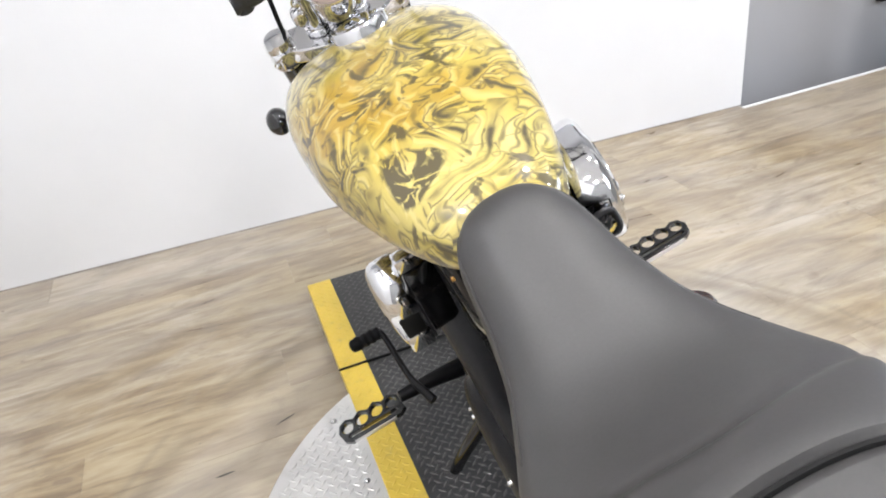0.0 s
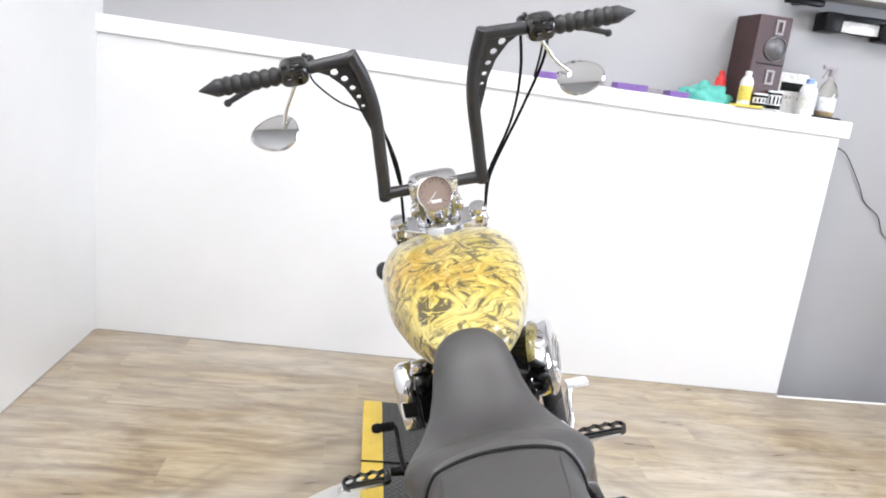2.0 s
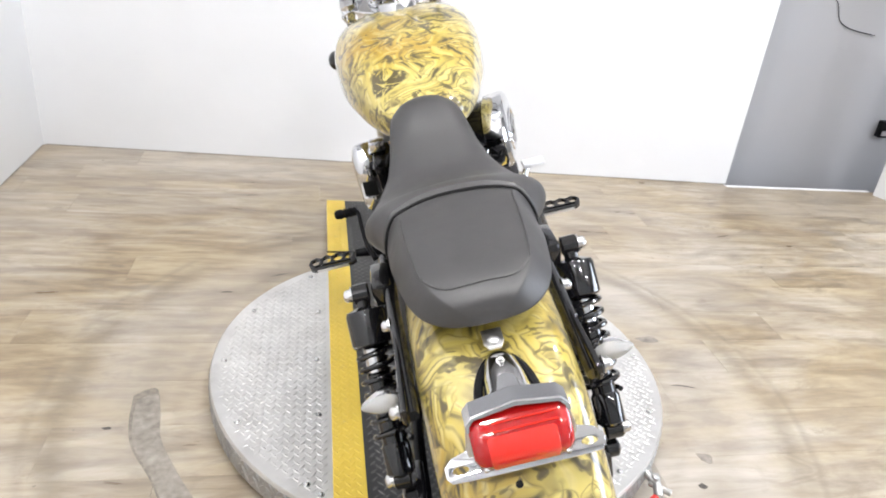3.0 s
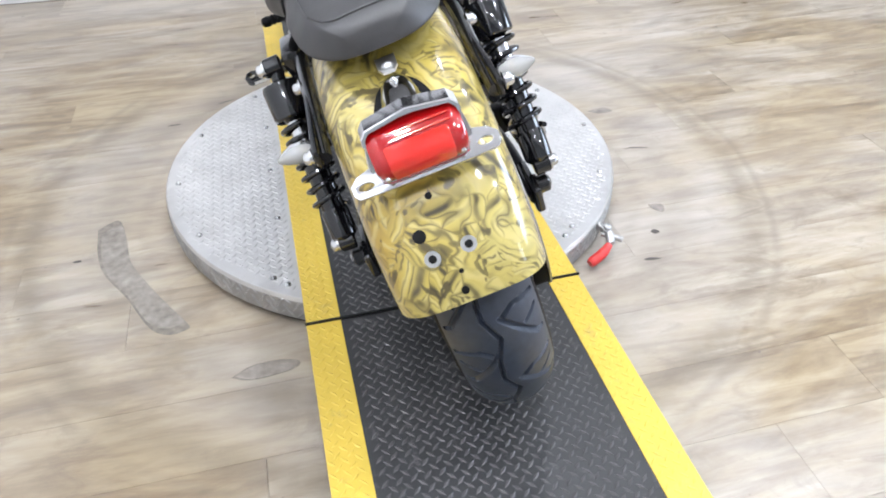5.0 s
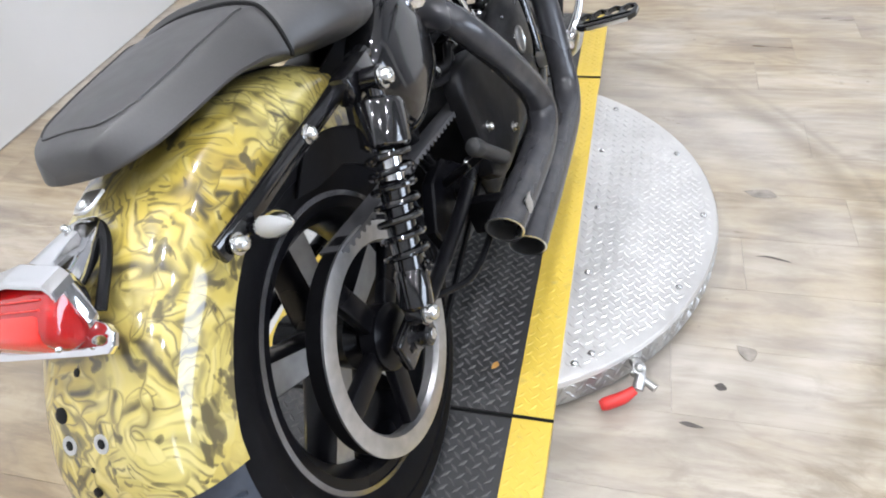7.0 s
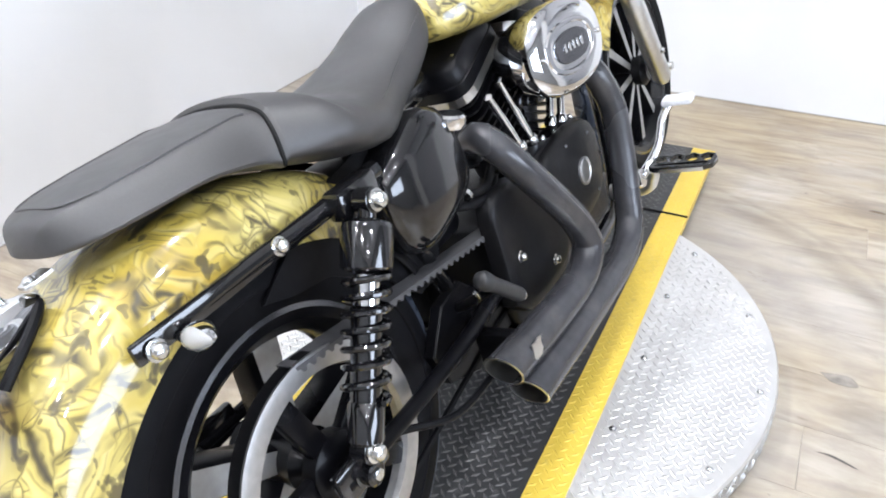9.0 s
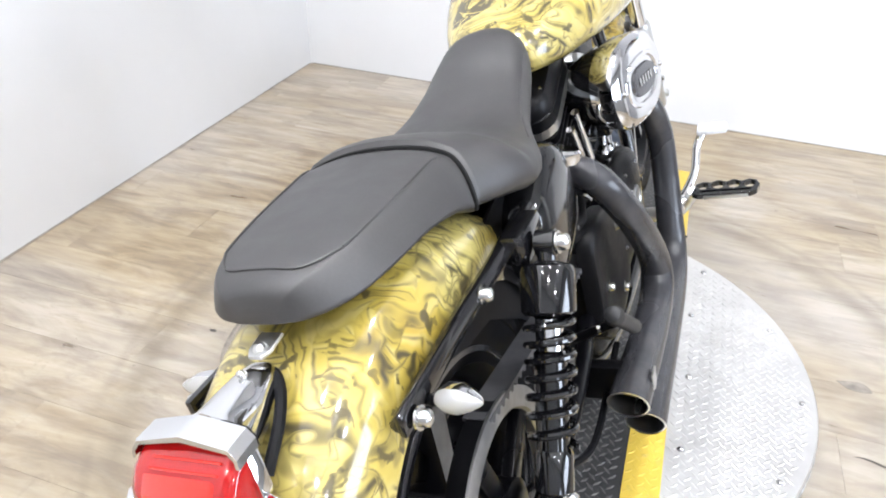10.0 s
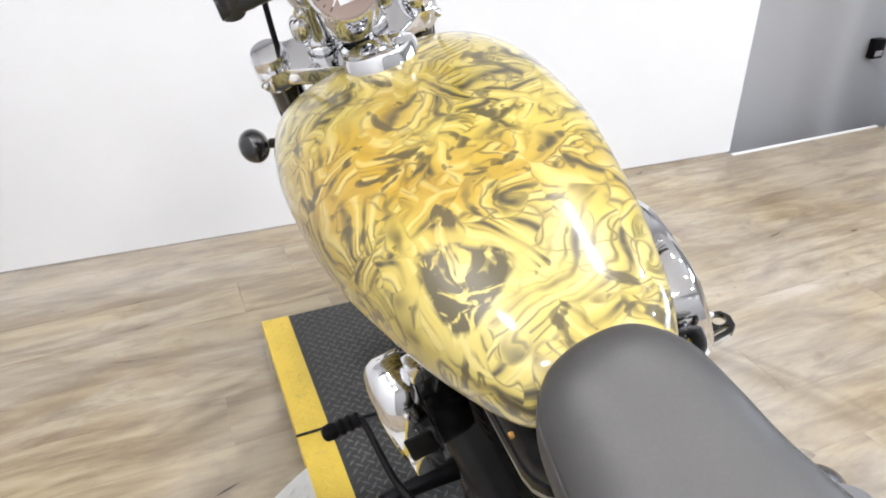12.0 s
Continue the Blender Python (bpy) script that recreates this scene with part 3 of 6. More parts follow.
def lugs(inside, x0, x1, y0, y1, z, step=0.0125):
    bm = bmesh.new()
    rows = int((y1 - y0) / step)
    cols = int((x1 - x0) / (2 * step))
    for j in range(rows):
        for i in range(cols):
            x, y = x0 + (i + 0.25 + 0.5 * (j % 2)) * 2 * step, y0 + (j + 0.5) * step
            if inside(x, y):
                lug(bm, x, y, z, radians(45 if j % 2 else -45))
    return bm


table = thing("turntable", "round aluminium tread plate motorcycle turntable on the floor", "turntable")
R = 0.615
bm = lathe([(R - 0.012, 0.006), (R - 0.006, 0.012), (R - 0.006, 0.020)], (0, CY, 0), n=96, cap=True)
part("base_ring", bm, "ink", table)
bm = lathe([(R - 0.003, 0.020), (R, 0.024), (R, TOP - 0.008), (R - 0.003, TOP - 0.004), (R - 0.012, TOP - 0.003)], (0, CY, 0), n=128, cap=True)
part("deck", bm, "plate", table, "dulled aluminium deck plate")
part("rim_band", lathe([(R - 0.002, 0.021), (R + 0.0008, 0.023), (R + 0.0008, TOP - 0.016), (R - 0.002, TOP - 0.015)], (0, CY, 0), n=128, cap=False), "sideplate", table, "worn side plate, coloured dark for its shade")
part("tread", lugs(lambda x, y: x * x + (y - CY) ** 2 < (R - 0.02) ** 2 and abs(x) > 0.312, -R, R, CY - R, CY + R, TOP - 0.003), "plate", table, smooth=False)["kind"] = "stuff"
bm = bmesh.new()
for k in range(176):
    for j in range(3):
        a = 2 * math.pi * (k + 0.5 * (j % 2)) / 176
        b = bmesh.new()
        lug(b, 0, 0, 0, radians(45 if (k + j) % 2 else -45), 0.0120, 0.0040, 0.0024)
        b.transform(Matrix.Translation(((R + 0.0008) * math.cos(a), CY + (R + 0.0008) * math.sin(a), 0.036 + 0.0165 * j)) @ Matrix.Rotation(a, 4, "Z") @ pose(0, 0, 0, 90, 0, 90))
        bm = merge(bm, b)
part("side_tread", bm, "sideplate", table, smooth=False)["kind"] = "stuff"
for x, y in ((0.582, 0.05), (0.525, 0.294), (0.525, -0.194), (0.36, 0.50), (0.36, -0.40), (0.335, -0.175), (0.335, 0.29), (0.33, -0.43), (0.34, 0.05)):
    for s in (-1, 1):
        part("bolt", hexbolt((s * x, y, TOP - 0.003), (0, 0, 1), 0.006, 0.004), "bolt", table)
# the lever that locks it, with a red grip
bm = tube([(0.44, -0.375, 0.062), (0.455, -0.41, 0.058), (0.452, -0.44, 0.045)], 0.011)
bm = box((0.425, -0.385, 0.045), (0.455, -0.355, 0.075), 0.004, bm)
bm = tube([(0.44, -0.405, 0.055), (0.485, -0.435, 0.048)], 0.008, bm=bm)
bm = hexbolt((0.452, -0.405, 0.068), (0.2, -0.3, 1), 0.010, 0.008, bm)
lever = part("lock_lever", bm, "zinc", table, "zinc lever with a red grip")
part("lever_grip", tube([(0.447, -0.440, 0.044), (0.425, -0.455, 0.034), (0.395, -0.468, 0.026), (0.385, -0.472, 0.023)], [0.009, 0.013, 0.013, 0.010]), "redgrip", lever)

track = thing("drive_on_track", "black tread plate track with yellow painted edges", "ramp")
for n_, (y0, y1) in enumerate(((-1.75, -0.572), (-0.568, 0.670), (0.674, 1.130))):
    seg = part("track_section", box((-0.303, y0, TOP - 0.034), (0.303, y1, TOP - 0.001), 0.001), "blackplate", track, smooth=False)
    for s in (-1, 1):
        x0, x1 = sorted((s * 0.303, s * 0.232))
        part("yellow_edge", box((x0 - 0.0006, y0, TOP - 0.032), (x1 + 0.0006, y1, TOP + 0.0006), 0.0008), "yellow", seg, smooth=False)
    part("tread", lugs(lambda x, y: abs(x) < 0.224, -0.232, 0.232, y0 + 0.004, y1, TOP - 0.001), "lugblack", seg, smooth=False)["kind"] = "stuff"
    part("edge_tread", lugs(lambda x, y: 0.238 < abs(x) < 0.297, -0.303, 0.303, y0 + 0.004, y1, TOP + 0.0004), "yellow", seg, smooth=False)["kind"] = "stuff"
    if n_ != 1:
        for s in (-1, 1):
            ym = y0 + 0.12 if n_ == 2 else y1 - 0.16
            part("support_foot", box((s * 0.26 - 0.02, ym - 0.02, 0.0), (s * 0.26 + 0.02, ym + 0.02, TOP - 0.034), 0.002), "satinblack", seg, smooth=False)
for y in (-0.570, 0.672):
    part("joint_strip", tube([(-0.306, y, TOP + 0.0025), (0.306, y, TOP + 0.0025)], 0.0032, 6), "ink", track)

# ---- motorcycle ----
LEAN = -17.0
bike = thing("motorcycle", "cruiser motorcycle with gold airbrushed tank leaning on its stand", "motorcycle",
             at=Matrix.Translation((0.083, -0.4, TOP)) @ pose(0, 0, 0, 0, 0, -1.9) @ pose(0, 0, 0, 0, LEAN, 0))


def curve(xs, ys):
    return lambda v: float(np.interp(v, xs, ys))


def eased(xs, ys):
    """A smooth curve through points."""
    pts = smooth_path([(x, y, 0) for x, y in zip(xs, ys)], 10)
    return curve([p.x for p in pts], [p.y for p in pts])


# fuel tank
TY = [0.272, 0.285, 0.32, 0.39, 0.46, 0.57, 0.70, 0.80, 0.87, 0.92, 0.95, 0.962]
tank_w = eased(TY, [0.042, 0.074, 0.097, 0.126, 0.148, 0.175, 0.188, 0.181, 0.163, 0.133, 0.093, 0.047])
tank_t = eased(TY, [0.770, 0.791, 0.811, 0.838, 0.866, 0.897, 0.916, 0.915, 0.897, 0.871, 0.840, 0.811])
tank_b = eased(TY, [0.742, 0.728, 0.718, 0.710, 0.706, 0.701, 0.698, 0.702, 0.712, 0.724, 0.749, 0.775])
TANK_X = 0.006


def tank_ring(y, n=72):
    w, t, b = tank_w(y), tank_t(y), tank_b(y)
    zm = b + (t - b) * 0.42
    out = []
    for k in range(n):
        a = 2 * math.pi * k / n
        c, s = math.cos(a), math.sin(a)
        if s >= 0:
            out.append((TANK_X + w * math.copysign(abs(c) ** 0.70, c), y, zm + (t - zm) * abs(s) ** 0.60))
        else:
            out.append((TANK_X + w * math.copysign(abs(c) ** 0.75, c), y, zm - (zm - b) * abs(s) ** 0.8))
    return out


def tank_z(x, y):
    w, t, b = tank_w(y), tank_t(y), tank_b(y)
    zm = b + (t - b) * 0.42
    c = min(1.0, abs(x - TANK_X) / w) ** (1 / 0.70)
    return zm + (t - zm) * math.sqrt(max(0.0, 1 - c * c)) ** 0.60


ys = [0.272 + (0.962 - 0.272) * (0.5 - 0.5 * math.cos(math.pi * k / 44)) for k in range(45)]
tank = part("fuel_tank", rings([tank_ring(y) for y in ys]), "gold", bike, "golden yellow fuel tank with dark airbrushed swirls")
cz = tank_z(0.010, 0.785)
bm = lathe([(0.050, -0.014), (0.050, 0.012), (0.047, 0.017), (0.040, 0.019), (0.026, 0.020), (0.010, 0.0205)], (0.010, 0.785, cz), (0, 0.06, 1), 40)
part("filler_cap", bm, "chrome", tank, "round chrome filler cap")
part("orange_tab", box((-0.0845, 0.302, 0.722), (-0.0795, 0.307, 0.728), 0.0015), "leaf", tank, "small orange tab")

# seat
SEAM = -0.157
SY = [-0.447, -0.440, -0.424, -0.40, -0.36, -0.28, -0.21, -0.17, -0.14, -0.10, -0.06, 0.0, 0.05, 0.10, 0.16, 0.205, 0.25, 0.277, 0.286]
seat_w = eased(SY, [0.028, 0.051, 0.071, 0.087, 0.100, 0.111, 0.115, 0.117, 0.127, 0.146, 0.156, 0.146, 0.126, 0.106, 0.092, 0.085, 0.076, 0.054, 0.028])
seat_t = eased(SY, [0.752, 0.768, 0.776, 0.780, 0.783, 0.786, 0.787, 0.787, 0.786, 0.774, 0.757, 0.742, 0.744, 0.757, 0.779, 0.800, 0.816, 0.817, 0.811])
seat_b = eased(SY, [0.735, 0.733, 0.732, 0.732, 0.733, 0.732, 0.720, 0.708, 0.697, 0.682, 0.664, 0.646, 0.648, 0.658, 0.672, 0.690, 0.718, 0.755, 0.788])


def mixed(a, b, f):
    return a + (b - a) * f


def ramp_up(v, lo, hi):
    f = max(0.0, min(1.0, (v - lo) / (hi - lo)))
    return f * f * (3 - 2 * f)


def half_section(y, v):
    """One side of the seat's outline: v from 0 (middle of the top) over 1 (widest) to 2 (middle of the underside)."""
    w, t, b = seat_w(y), seat_t(y), seat_b(y)
    back = 1 - ramp_up(y, -0.16, -0.04)
    zm = b + (t - b) * mixed(0.42, 0.16, back)
    if v > 1:
        a = (v - 1) * math.pi / 2
        c, s = math.cos(a), math.sin(a)
        return w * (1 - 0.10 * s) * c ** mixed(0.8, 0.55, back), zm - (zm - b) * s ** mixed(0.6, 0.4, back)
    a = (1 - v) * math.pi / 2
    c, s = math.cos(a), math.sin(a)
    p = mixed(0.62, 0.82, ramp_up(y, -0.13, -0.03))
    soft = (w * c ** 0.8, zm + (t - zm) * s ** p)
    # the passenger pad: a slightly crowned panel, a firm edge, and a sloping flank
    e = 0.74
    if v < 0.58:
        q = v / 0.58
        pad = (w * e * q, t - 0.006 * q ** 2.2)
    else:
        q = (v - 0.58) / 0.42
        pad = (w * mixed(e, 1.0, q ** 0.92), mixed(t - 0.006, zm, q ** 1.22))
    f = ramp_up(y, -0.20, -0.13)
    return mixed(pad[0], soft[0], f), mixed(pad[1], soft[1], f)


def seat_point(y0, v, side):
    """A point of the seat; the rows of points near the seam follow its arch."""
    near = max(0.0, 1 - abs(y0 - SEAM) / 0.16) ** 1.2
    x, z = half_section(y0, v)
    u = min(1.0, v)
    y = y0 - 0.026 * u ** 1.7 * near
    d = y0 - SEAM
    fade = 1 - ramp_up(v, 1.15, 1.6)
    if 0 <= d < 0.14:
        e = d / (1 + 0.7 * u)
        k = (1 - ramp_up(e, 0.046, 0.058)) * ramp_up(d, 0.0, 0.005)
        z += (0.0075 * k - 0.0030 * math.exp(-((e - 0.060) / 0.0045) ** 2)) * fade * (1 - 0.5 * u)
        x += 0.001 * k * fade * u
    elif -0.012 < d < 0:
        z -= 0.004 * fade * (1 - abs(d) / 0.012)
    # shallow creases in the vinyl
    z += 0.0011 * noise.noise(Vector((x * side * 16, y * 22, 3.1))) * (1 - ramp_up(v, 0.9, 1.3))
    x0 = 0.002 + 0.004 * math.exp(-((y + 0.10) / 0.09) ** 2)
    return (x0 + side * x, y, z)


def seat_ring(y):
    vs = [0, 0.12, 0.24, 0.35, 0.45, 0.52, 0.565, 0.58, 0.60, 0.64, 0.70, 0.77, 0.84, 0.91, 0.97, 1.0, 1.06, 1.15, 1.3, 1.5, 1.75, 2.0]
    return [seat_point(y, v, 1) for v in vs] + [seat_point(y, v, -1) for v in vs[-2:0:-1]]


ys = sorted([-0.447 + 0.733 * (0.5 - 0.5 * math.cos(math.pi * k / 64)) for k in range(65)] + [SEAM + d for d in (-0.012, -0.008, -0.004, -0.001, 0.0, 0.0015, 0.003, 0.005, 0.008, 0.012, 0.024, 0.032, 0.038, 0.042, 0.045, 0.048, 0.051, 0.054, 0.057, 0.060, 0.063, 0.066, 0.070, 0.074, 0.078, 0.083, 0.088, 0.094, 0.100, 0.106)])
seat = part("seat", rings([seat_ring(y) for y in ys]), "vinyl", bike, "black vinyl two-up seat with a stitched passenger pad")


def on_seat(v, y, side, up=0.0):
    x, y_, z = seat_point(y, v, side)
    return (x, y_, z + up)


seam = [on_seat(1.10 * abs(u), SEAM - 0.002, math.copysign(1, u), 0.0018) for u in [-1 + 2 * k / 36 for k in range(37)]]
# piping in near-black ink, which also draws the seam's shadow gap
part("seam_piping", tube(seam, 0.0032, 6, 2), "ink", seat, "black piping that also draws the shadow between the two pads")
for s in (-1, 1):
    part("stitch_line", tube([on_seat(0.585, y, s, 0.0004) for y in [-0.380 + 0.20 * k / 16 for k in range(17)]], 0.0016, 5, 2), "vinyl", seat)
    part("stitch_line", tube([on_seat(0.70, y, s, 0.0002) for y in [0.268 - 0.25 * k / 14 for k in range(15)]], 0.0013, 5, 2), "vinyl", seat)
part("stitch_line", tube([on_seat(0.585 * abs(u) ** 0.9, -0.418 + 0.036 * abs(u) ** 7, math.copysign(1, u), 0.0004) for u in [-1 + 2 * k / 20 for k in range(21)]], 0.0016, 5, 2), "vinyl", seat)
bm = plate([(-0.012, 0), (0.012, 0), (0.012, 0.022), (0.007, 0.031), (-0.007, 0.031), (-0.012, 0.022)], [circle(0, 0.021, 0.005)], 0.003, Matrix.Translation((0.001, -0.436, 0.716)) @ pose(0, 0, 0, -8, 0, 180))
bm = hexbolt((0.001, -0.457, 0.714), (0, -0.4, 0.9), 0.006, 0.004, bm)
part("seat_tab", bm, "satin", bike, "small steel seat tab with its screw")

# rear fender
FC = Vector((0, -0.295, 0.318))


def fender_ring(phi, inner, n=28):
    """Cross-section of the fender at an angle up from the rear."""
    r0 = 0.400 - (0.016 * max(0.0, (radians(30) - phi)) / 0.3)
    w = 0.099 + 0.010 * math.sin(phi)
    deep = 0.085 + 0.01 * math.sin(phi)
    out = []
    for k in range(n + 1):
        u = -1 + 2 * k / n
        a = abs(u)
        x = w * math.copysign(min(1.0, 1 - (1 - a) ** 1.9 if a > 0.3 else a * 1.0 + a * 0.64 * 0.0 + (1 - (1 - 0.3) ** 1.9 - 0.3) * a / 0.3), u)
        d = deep * max(0.0, (a - 0.12) / 0.88) ** 2.6
        out.append((x * (1 - inner / w), r0 - d * (1.0) - inner * (1 if a < 0.8 else 0.2)))
    return [FC + Vector((x, -r * math.cos(phi), r * math.sin(phi))) for x, r in out]


def fender():
    bm = bmesh.new()
    angs = [radians(25) + radians(98) * k / 48 for k in range(49)]
    outer = [fender_ring(a, 0.0) for a in angs]
    inner = [fender_ring(a, 0.003) for a in angs]
    return rings([o + i[::-1] for o, i in zip(outer, inner)], bm)


def liner():
    loops = []
    for k in range(41):
        phi = radians(42) + radians(118) * k / 40
        row = []
        for off in (0.012, 0.016):
            for j in range(15):
                u = -1 + 2 * j / 14
                u = u if off < 0.014 else -u
                r = 0.400 - off - 0.075 * abs(u) ** 3.0
                row.append(FC + Vector((0.098 * u, -r * math.cos(phi), r * math.sin(phi))))
        loops.append(row)
    return rings(loops)


rear_fender = part("rear_fender", fender(), "gold", bike, "golden yellow rear fender with dark airbrushed swirls")

part("fender_liner", liner(), "satinblack", rear_fender, "black inner fender liner")


def on_fender(x, phi, up=0.0):
    r = 0.400 + up - 0.085 * max(0.0, (abs(x) / 0.111) ** 1.6 - 0.12) ** 2.6
    return FC + Vector((x, -r * math.cos(phi), r * math.sin(phi))), Vector((0, -math.cos(phi), math.sin(phi)))


# black discs on the surface draw the dark inside of the holes
for x, deg, r in ((-0.038, 39.0, 0.0085), (-0.033, 34.6, 0.005), (0.014, 34.9, 0.005), (-0.010, 45.0, 0.0045), (-0.006, 31.0, 0.003), (-0.010, 27.5, 0.005)):
    p, d = on_fender(x, radians(deg), -0.0025)
    ring = lathe([(r, 0.0), (r, 0.0031), (r * 0.93, 0.0033), (r * 0.2, 0.0033)], p, d, 16)
    part("mounting_hole", ring, "ink", rear_fender)
    if deg in (34.6, 34.9):
        part("washer", lathe([(r * 1.05, 0.0028), (r * 2.0, 0.0030), (r * 2.05, 0.0022), (r * 2.0, 0.0)], p, d, 20, cap=False), "satin", rear_fender, "pale washer ring")

for s in (-1, 1):
    strut = part("fender_strut", tube([(s * 0.130, -0.05, 0.638), (s * 0.128, -0.20, 0.636), (s * 0.122, -0.33, 0.634), (s * 0.118, -0.455, 0.627)], [0.014, 0.012, 0.011, 0.009], 10), "gloss", bike, "gloss black fender strut")
    b = box((s * 0.126 - 0.006, -0.462, 0.619), (s * 0.126 + 0.004, -0.06, 0.645), 0.004)
    part("strut_rail", b, "gloss", strut)
    for y, z in ((-0.254, 0.636), (-0.442, 0.628)):
        part("strut_bolt", hexbolt((s * 0.134, y, z), (s, 0, 0), 0.009, 0.009), "bolt", strut)

# tail light
TX = 0.002


def loft4(secs, bm=None, n=28, p=3.2):
    """Skin over soft-cornered sections: (y, half width, z low, z high, slant, flare); the foot reaches further back and out."""
    out = []
    for y, w, z0, z1, slant, flare in secs:
        ring_ = []
        for k in range(n):
            a = 2 * math.pi * k / n
            c, sn = math.cos(a), math.sin(a)
            z = (z0 + z1) / 2 + (z1 - z0) / 2 * math.copysign(abs(sn) ** (2 / p), sn)
            wide = w * (1 + flare * max(0.0, (z1 - z) / (z1 - z0)) ** 1.6)
            ring_.append((TX + wide * math.copysign(abs(c) ** (2 / p), c), y - slant * (0.708 - z), z))
        out.append(ring_)
    return rings(out, bm)


tail = part("tail_light", loft4([(-0.462, 0.009, 0.690, 0.703, -0.3, 0), (-0.468, 0.015, 0.682, 0.707, -0.3, 0), (-0.482, 0.0205, 0.674, 0.7095, -0.3, 0), (-0.506, 0.0255, 0.662, 0.710, -0.1, 0.1), (-0.534, 0.030, 0.652, 0.710, 0.0, 0.1), (-0.546, 0.046, 0.648, 0.710, 0.15, 0.18), (-0.556, 0.051, 0.646, 0.710, 0.22, 0.22)], p=2.6), "chrome", bike,
            "red tail light in a chrome housing")
part("lamp_rim", loft4([(-0.551, 0.0545, 0.647, 0.711, 0.22, 0.22), (-0.562, 0.0560, 0.646, 0.712, 0.22, 0.22), (-0.565, 0.0545, 0.648, 0.7115, 0.22, 0.22), (-0.565, 0.0520, 0.651, 0.709, 0.22, 0.22)], p=4.5), "chrome", tail)
roof = [(-0.0585, 0.696), (-0.0575, 0.7035), (-0.0500, 0.7110), (0.0, 0.7185), (0.0500, 0.7110), (0.0575, 0.7035), (0.0585, 0.696), (0.0550, 0.696), (0.0540, 0.7020), (0.0480, 0.7080), (0.0, 0.7140), (-0.0480, 0.7080), (-0.0540, 0.7020), (-0.0550, 0.696)]
part("hood", rings([[(TX + x * k, y - 0.30 * (0.7185 - z), z + up) for x, z in roof] for y, k, up in ((-0.544, 0.95, -0.003), (-0.548, 1.0, 0.0), (-0.571, 1.0, 0.0), (-0.573, 0.985, -0.001))]), "chrome", tail, "gabled chrome hood over the lens", smooth=False)
PL = Matrix.Translation((TX, -0.584, 0.645)) @ pose(0, 0, 0, 42, 0, 0)
bm = plate([(-0.089, -0.003), (-0.084, -0.009), (-0.060, -0.010), (0.060, -0.010), (0.084, -0.009), (0.089, -0.003), (0.089, 0.008), (0.080, 0.016), (0.052, 0.024), (-0.052, 0.024), (-0.080, 0.016), (-0.089, 0.008)],
           [circle(0.0725, 0.0025, 0.0105, 14, 0.0052), circle(-0.0725, 0.0025, 0.0105, 14, 0.0052)], 0.005, PL)
part("lamp_base", bm, "chrome", tail)


def lens_ring(x, small, back=0.0):
    """Side outline of the lens: it leans out under the hood to a ridge, then runs in again to the foot."""
    prof = [(-0.556, 0.7075), (-0.566, 0.7065), (-0.588, 0.694), (-0.600, 0.680), (-0.6035, 0.671), (-0.603, 0.664), (-0.596, 0.650), (-0.588, 0.645), (-0.560, 0.646)]
    cy, cz = -0.570, 0.676
    return [(TX + x, cy + (y - cy) * small + back, cz + (z - cz) * small) for y, z in prof]


part("lens", rings([lens_ring(x, k) for x, k in ((-0.0555, 0.70), (-0.0545, 0.80), (-0.0505, 0.92), (-0.0455, 0.985), (-0.041, 1.0), (0.041, 1.0), (0.0455, 0.985), (0.0505, 0.92), (0.0545, 0.80), (0.0555, 0.70))]), "redlens", tail, "glossy red lens")
win_ = [(-0.5915, 0.6925), (-0.6020, 0.6800), (-0.6050, 0.6710), (-0.6045, 0.6640), (-0.5985, 0.6525)]
part("lens_window", rings([[(TX + x, -0.595 + (y + 0.595) * k, 0.672 + (z - 0.672) * k) for y, z in win_] + [(TX + x, -0.590, 0.672)] for x, k in ((-0.038, 0.86), (-0.035, 1.0), (0.035, 1.0), (0.038, 0.86))]), "redinner", tail, "brighter red lens window")
for k_ in range(2):
    part("lens_rib", tube([(TX - 0.030, -0.580 - 0.008 * k_, 0.7005 - 0.005 * k_), (TX + 0.042, -0.580 - 0.008 * k_, 0.7005 - 0.005 * k_)], 0.0011, 6), "redinner", tail)
for s_ in (-1, 1):
    part("lens_screw", hexbolt((TX + s_ * 0.0440, -0.5985, 0.660), (s_ * 0.3, -1, -0.25), 0.0030, 0.004), "bolt", tail)
arch = [on_fender(TX + 0.037 * math.sin(max(-1.57, min(1.57, a))), radians(56.5 + 9.5 * math.cos(a)) if abs(a) < 1.57 else radians(56.5 - 9 * (abs(a) - 1.57)), 0.013)[0] for a in [-1.95 + 3.9 * k / 24 for k in range(25)]]
part("gasket", tube(arch, 0.0058, 8, 2), "rubber", tail, "black rubber gasket")
part("base_screw", hexbolt((TX, -0.490, 0.710), (0, -0.3, 1), 0.004, 0.004), "bolt", tail)

